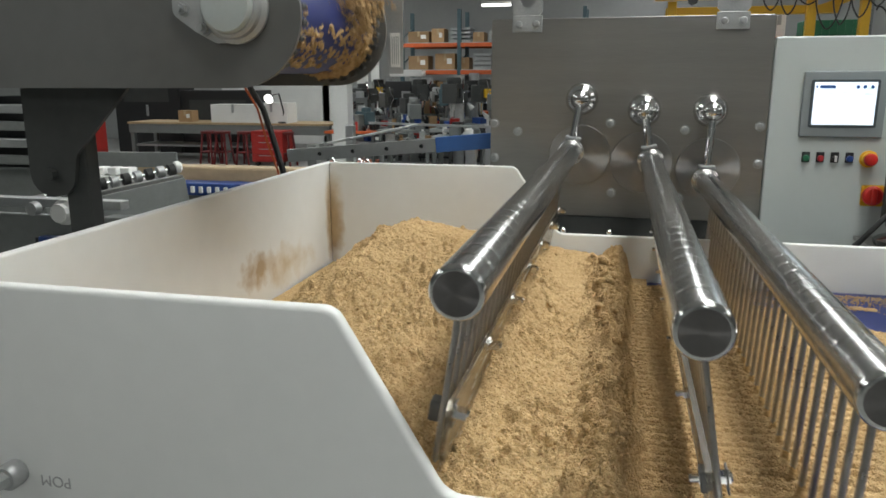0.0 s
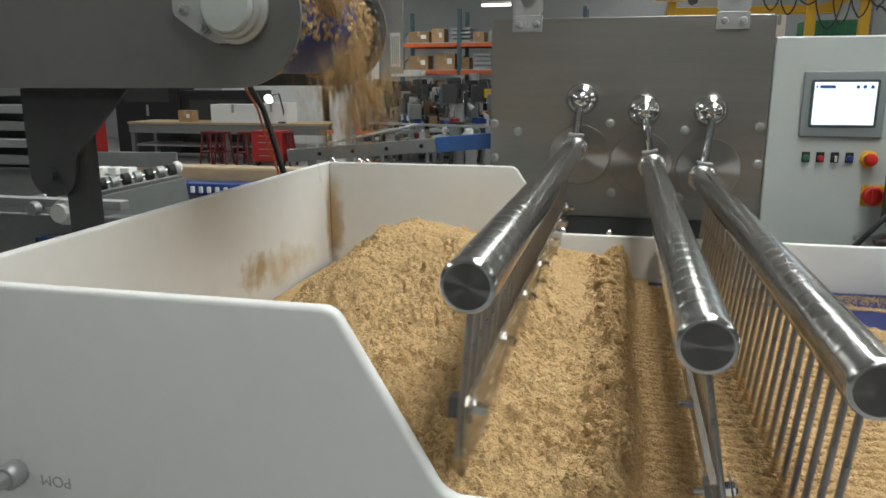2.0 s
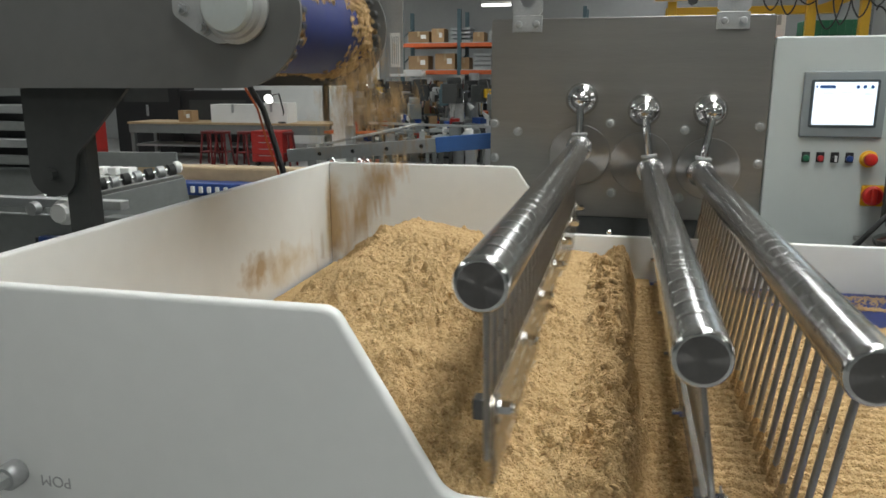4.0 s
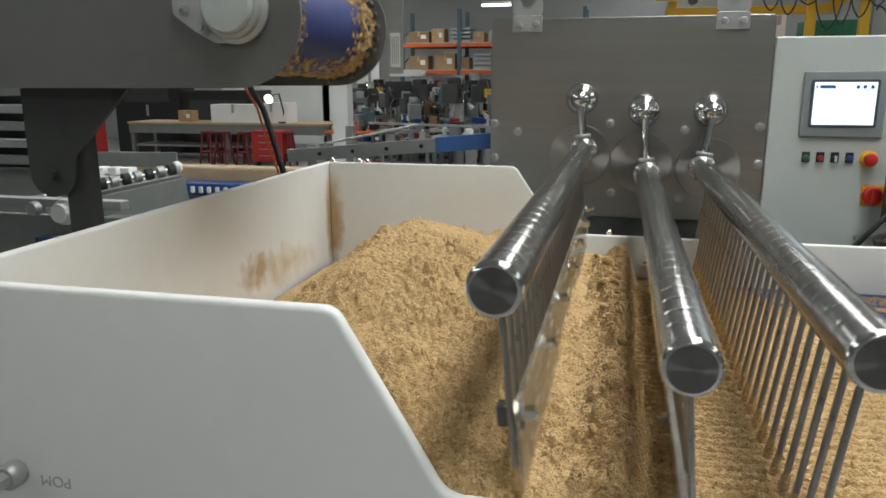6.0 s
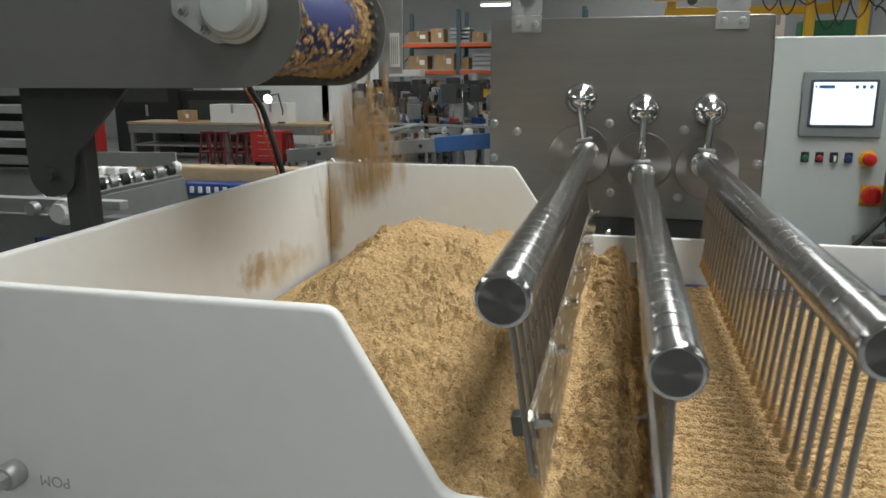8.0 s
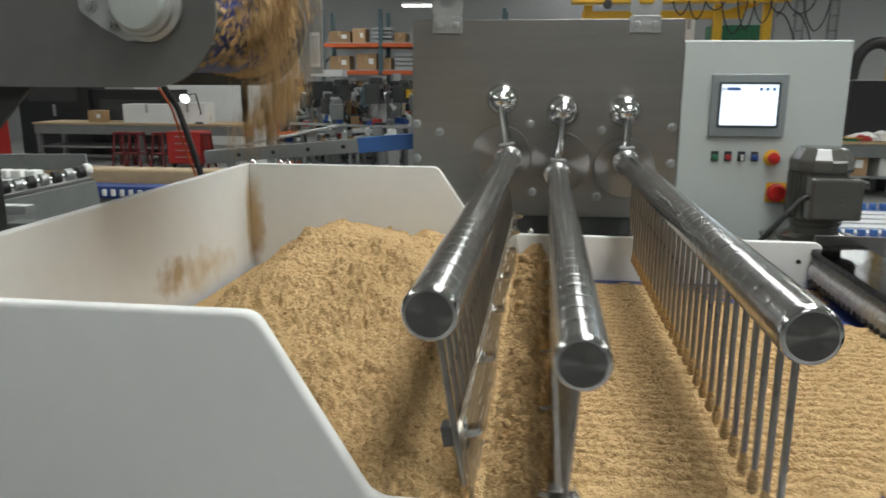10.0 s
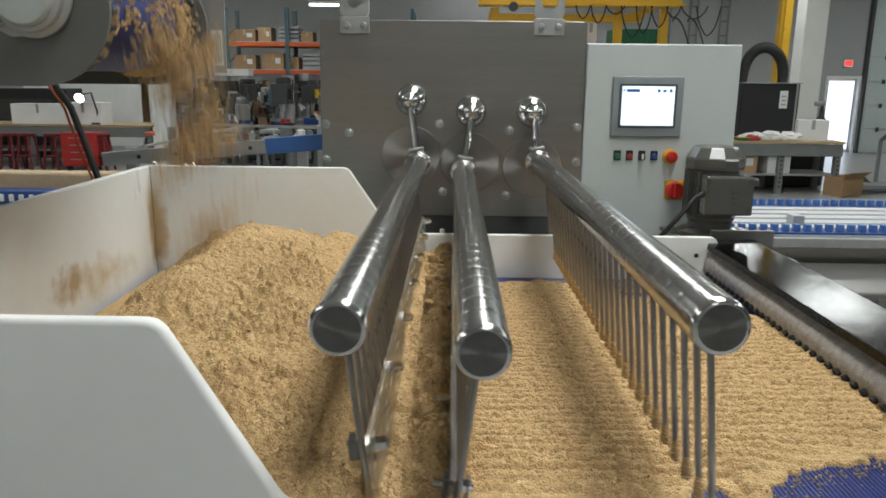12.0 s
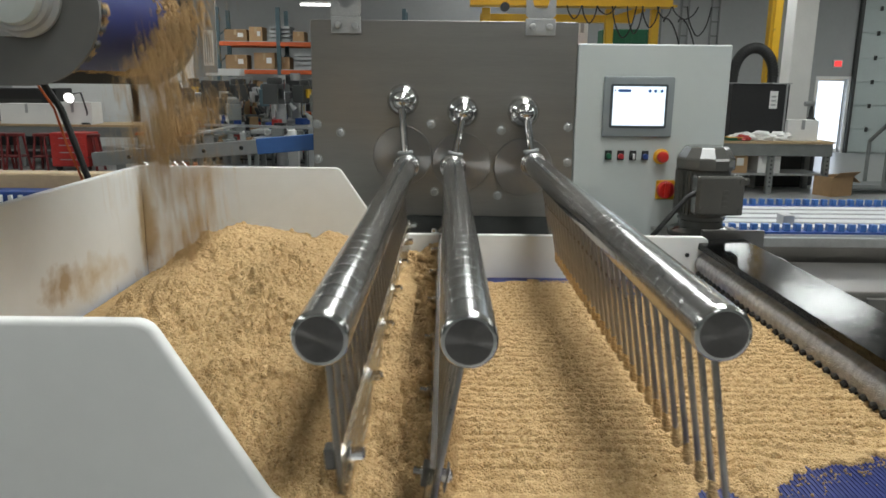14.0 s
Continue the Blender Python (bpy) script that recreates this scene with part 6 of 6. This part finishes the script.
for a, b in (((0, 0, 0.08), (0, 0, 1.75)), ((0, 0, 1.75), (1.3, 0, 1.75)), ((1.3, 0, 1.75), (1.3, 0, 0.08)), ((-0.7, 0, 0.1), (1.5, 0, 0.1)), ((-0.7, 0.6, 0.1), (1.5, 0.6, 0.1)), ((0, 0.6, 0.1), (0, 0.6, 0.9)), ((0, 0.6, 0.9), (0, 0, 1.3))):
    part("tube", rod(B(), a, b, 0.035, n=10), "bench", frame_gate)
part("deck", box(B(), -0.7, 0, 0.13, 1.5, 0.6, 0.15), "bench", frame_gate)
for x in (-0.6, 1.4):
    for y in (0.05, 0.55):
        part("caster", rod(B(), (x, y - 0.02, 0.05), (x, y + 0.02, 0.05), 0.05, n=14), "rubber", frame_gate)

# far wall: day-lit door, exit sign, sectional garage door, cable ladders
door = tagged(part("door_1", box(B(), DX0 + 0.01, Y1 + 0.12, 0, DX1 - 0.01, Y1 + 0.16, DZ - 0.01), "white"), "white door frame with daylit glass", "door", kind="structure")
part("door_glass", box(B(), DX0 + 0.06, Y1 + 0.105, 0.1, DX1 - 0.06, Y1 + 0.118, DZ - 0.06), "day", door)
ft = B()
box(ft, DX0 - 0.08, Y1 - 0.03, 0, DX0, Y1 - 0.002, DZ + 0.08)
box(ft, DX1, Y1 - 0.03, 0, DX1 + 0.08, Y1 - 0.002, DZ + 0.08)
box(ft, DX0, Y1 - 0.03, DZ, DX1, Y1 - 0.002, DZ + 0.08)
structure("door_trim", ft, "white", "white painted door trim", "trim")
ex = thing("exit_sign", "small lit red exit sign above the door", "sign", pose((DX0 + DX1) / 2 + 0.05, Y1 - 0.06, DZ + 0.42))
part("case", box(B(), -0.13, 0, -0.1, 0.13, 0.058, 0.11, 0.01), "white", ex)
part("lit_face", box(B(), -0.10, -0.006, -0.07, 0.10, -0.001, 0.08), "exit", ex)
gd = structure("garage_door", box(B(), GX0, Y1 - 0.03, 0, GX1, Y1 - 0.002, GZ), "gdoor", "pale sectional garage door with tracks", "door")
for k in range(8):
    part("door_section", box(B(), GX0 + 0.02, Y1 - 0.06, 0.02 + 0.66 * k, GX1 - 0.02, Y1 - 0.032, 0.65 + 0.66 * k, 0.008), "gdoor", gd)
    for x in (GX0 + 0.45, GX0 + 1.7):
        part("hinge", box(B(), x, Y1 - 0.10, 0.6 + 0.66 * k, x + 0.07, Y1 - 0.061, 0.72 + 0.66 * k), "darkgrey", gd)
part("door_track", box(B(), GX0 - 0.09, Y1 - 0.14, 0, GX0 - 0.01, Y1 - 0.002, GZ), "darkgrey", gd)
for x in (7.4, 8.15, 9.0):
    lad = thing("cable_ladder", "dark steel cable ladder fixed up the wall", "ladder", pose(x - 1.6, Y1 - 0.09, 0))
    for s in (0, 0.22):
        part("stringer", box(B(), s, 0, 0.2, s + 0.03, 0.07, CEIL - 0.2), "bench", lad)
    for k in range(14):
        part("rung", box(B(), 0.03, 0.01, 0.5 + 0.38 * k, 0.22, 0.05, 0.54 + 0.38 * k), "bench", lad)
for x in (6.6, 9.7, 10.15):
    cd = thing("wall_conduit", "thin grey electrical conduit on the wall", "conduit", pose(x, Y1 - 0.03, 0))
    part("pipe", rod(B(), (0, 0, 0.9), (0, 0, CEIL - 0.1), 0.022, n=8), "bench", cd)
    part("switch_box", box(B(), -0.07, -0.03, 0.95, 0.07, 0.028, 1.2, 0.008), "bench", cd)

# deeper clutter of the machine shop and under the bench
lock = thing("steel_locker", "dark steel locker standing behind the bench", "locker", pose(4.85, 14.0, 0))
part("body", box(B(), 0, 0, 0, 1.95, 0.3, 0.86, 0.01), "black", lock)
for k in range(3):
    part("locker_door", box(B(), 0.03 + 0.64 * k, -0.012, 0.04, 0.63 + 0.64 * k, -0.001, 0.82, 0.004), "darkgrey", lock)
for x, y, s, mt in ((-5.35, 15.6, 1.05, "darkgrey"), (-4.75, 13.6, 0.8, "rack"), (-4.2, 15.4, 1.1, "darkgrey"), (-3.7, 13.4, 0.9, "bench"), (-3.1, 15.6, 1.15, "black"), (-2.55, 14.9, 1.1, "darkgrey"), (-3.55, 17.3, 1.1, "black"), (-4.5, 17.4, 1.1, "darkgrey"), (-2.35, 16.6, 1.2, "rack"), (-5.6, 17.6, 1.1, "black"), (-1.8, 15.2, 1.1, "darkgrey")):
    mill(x, y, s, mt)
for x, y, w, z, mt, n in ((-5.5, 14.5, 1.2, 0.8, "darkgrey", 14), (-4.4, 14.4, 1.2, 0.85, "black", 16), (-3.2, 13.9, 1.2, 0.8, "darkgrey", 16), (-2.5, 13.4, 1.0, 0.9, "black", 14), (-4.0, 12.2, 0.9, 0.75, "darkgrey", 12), (-5.0, 17.0, 1.4, 1.3, "darkgrey", 14), (-3.4, 16.9, 1.5, 1.35, "black", 14)):
    small_bench(x, y, w, z, mt, n)
for x, y, w, h in ((-5.9, 18.0, 1.0, 1.7), (-4.7, 18.1, 1.1, 1.55), (-3.4, 18.0, 1.2, 1.6)):
    t = thing("tool_rack", "dark tool rack crowded with fixtures", "rack", pose(x, y, 0))
    part("back_panel", box(B(), 0, 0, 0, w, 0.05, h, 0.005), "darkgrey", t)
    for q in range(26):
        px, pz = cr.uniform(0.05, w - 0.15), cr.uniform(0.7, h - 0.15)
        part("hung_tool", box(B(), px, -0.06, pz, px + cr.uniform(0.02, 0.12), -0.002, pz + cr.uniform(0.05, 0.2), 0.004), cr.choice(("galv", "black", "red", "blue", "white", "bench", "yellow")), t)


def saw(t, phase, back):
    """Slow drift with the belt, then a push back by the rake, once a turn."""
    u = (t / PERIOD - phase) % 1.0
    return back * (u / 0.68 if u < 0.68 else 1 - (u - 0.68) / 0.32)


def motions():
    for i, r in enumerate(rakes):
        walk(r, [(k / 10, rake_pose(i, k / 10)) for k in range(141)])
    for ob in (bed, crumbs):
        walk(ob, [(0, pose(-0.08, 0, 0)), (14, pose(0.075, 0, 0))])
    for ob in (heap, heap_crumbs, heap_clods):
        walk(ob, [(k / 10, pose(saw(k / 10, 0.84, 0.016) - 0.008, 0, 0)) for k in range(141)])
    for ob in (mid, ridge_clods, ridge_crumbs):
        walk(ob, [(k / 10, pose(saw(k / 10, 0.55, 0.03) - 0.015, 0, 0)) for k in range(141)])
    walk(mounds, [(k / 10, pose(0.6 * (rake_pose(2, k / 10).translation.x - 0.274) - 0.005, 0, 0)) for k in range(141)])
    walk(pulley, [(k / 4, pose(FX, 0, FZ, 0, 40 * k, 0)) for k in range(57)])
    for ob, t0, y, push, spin, rad in falls:
        walk(ob, fall_rows(t0, y, push, spin, rad))


motions()
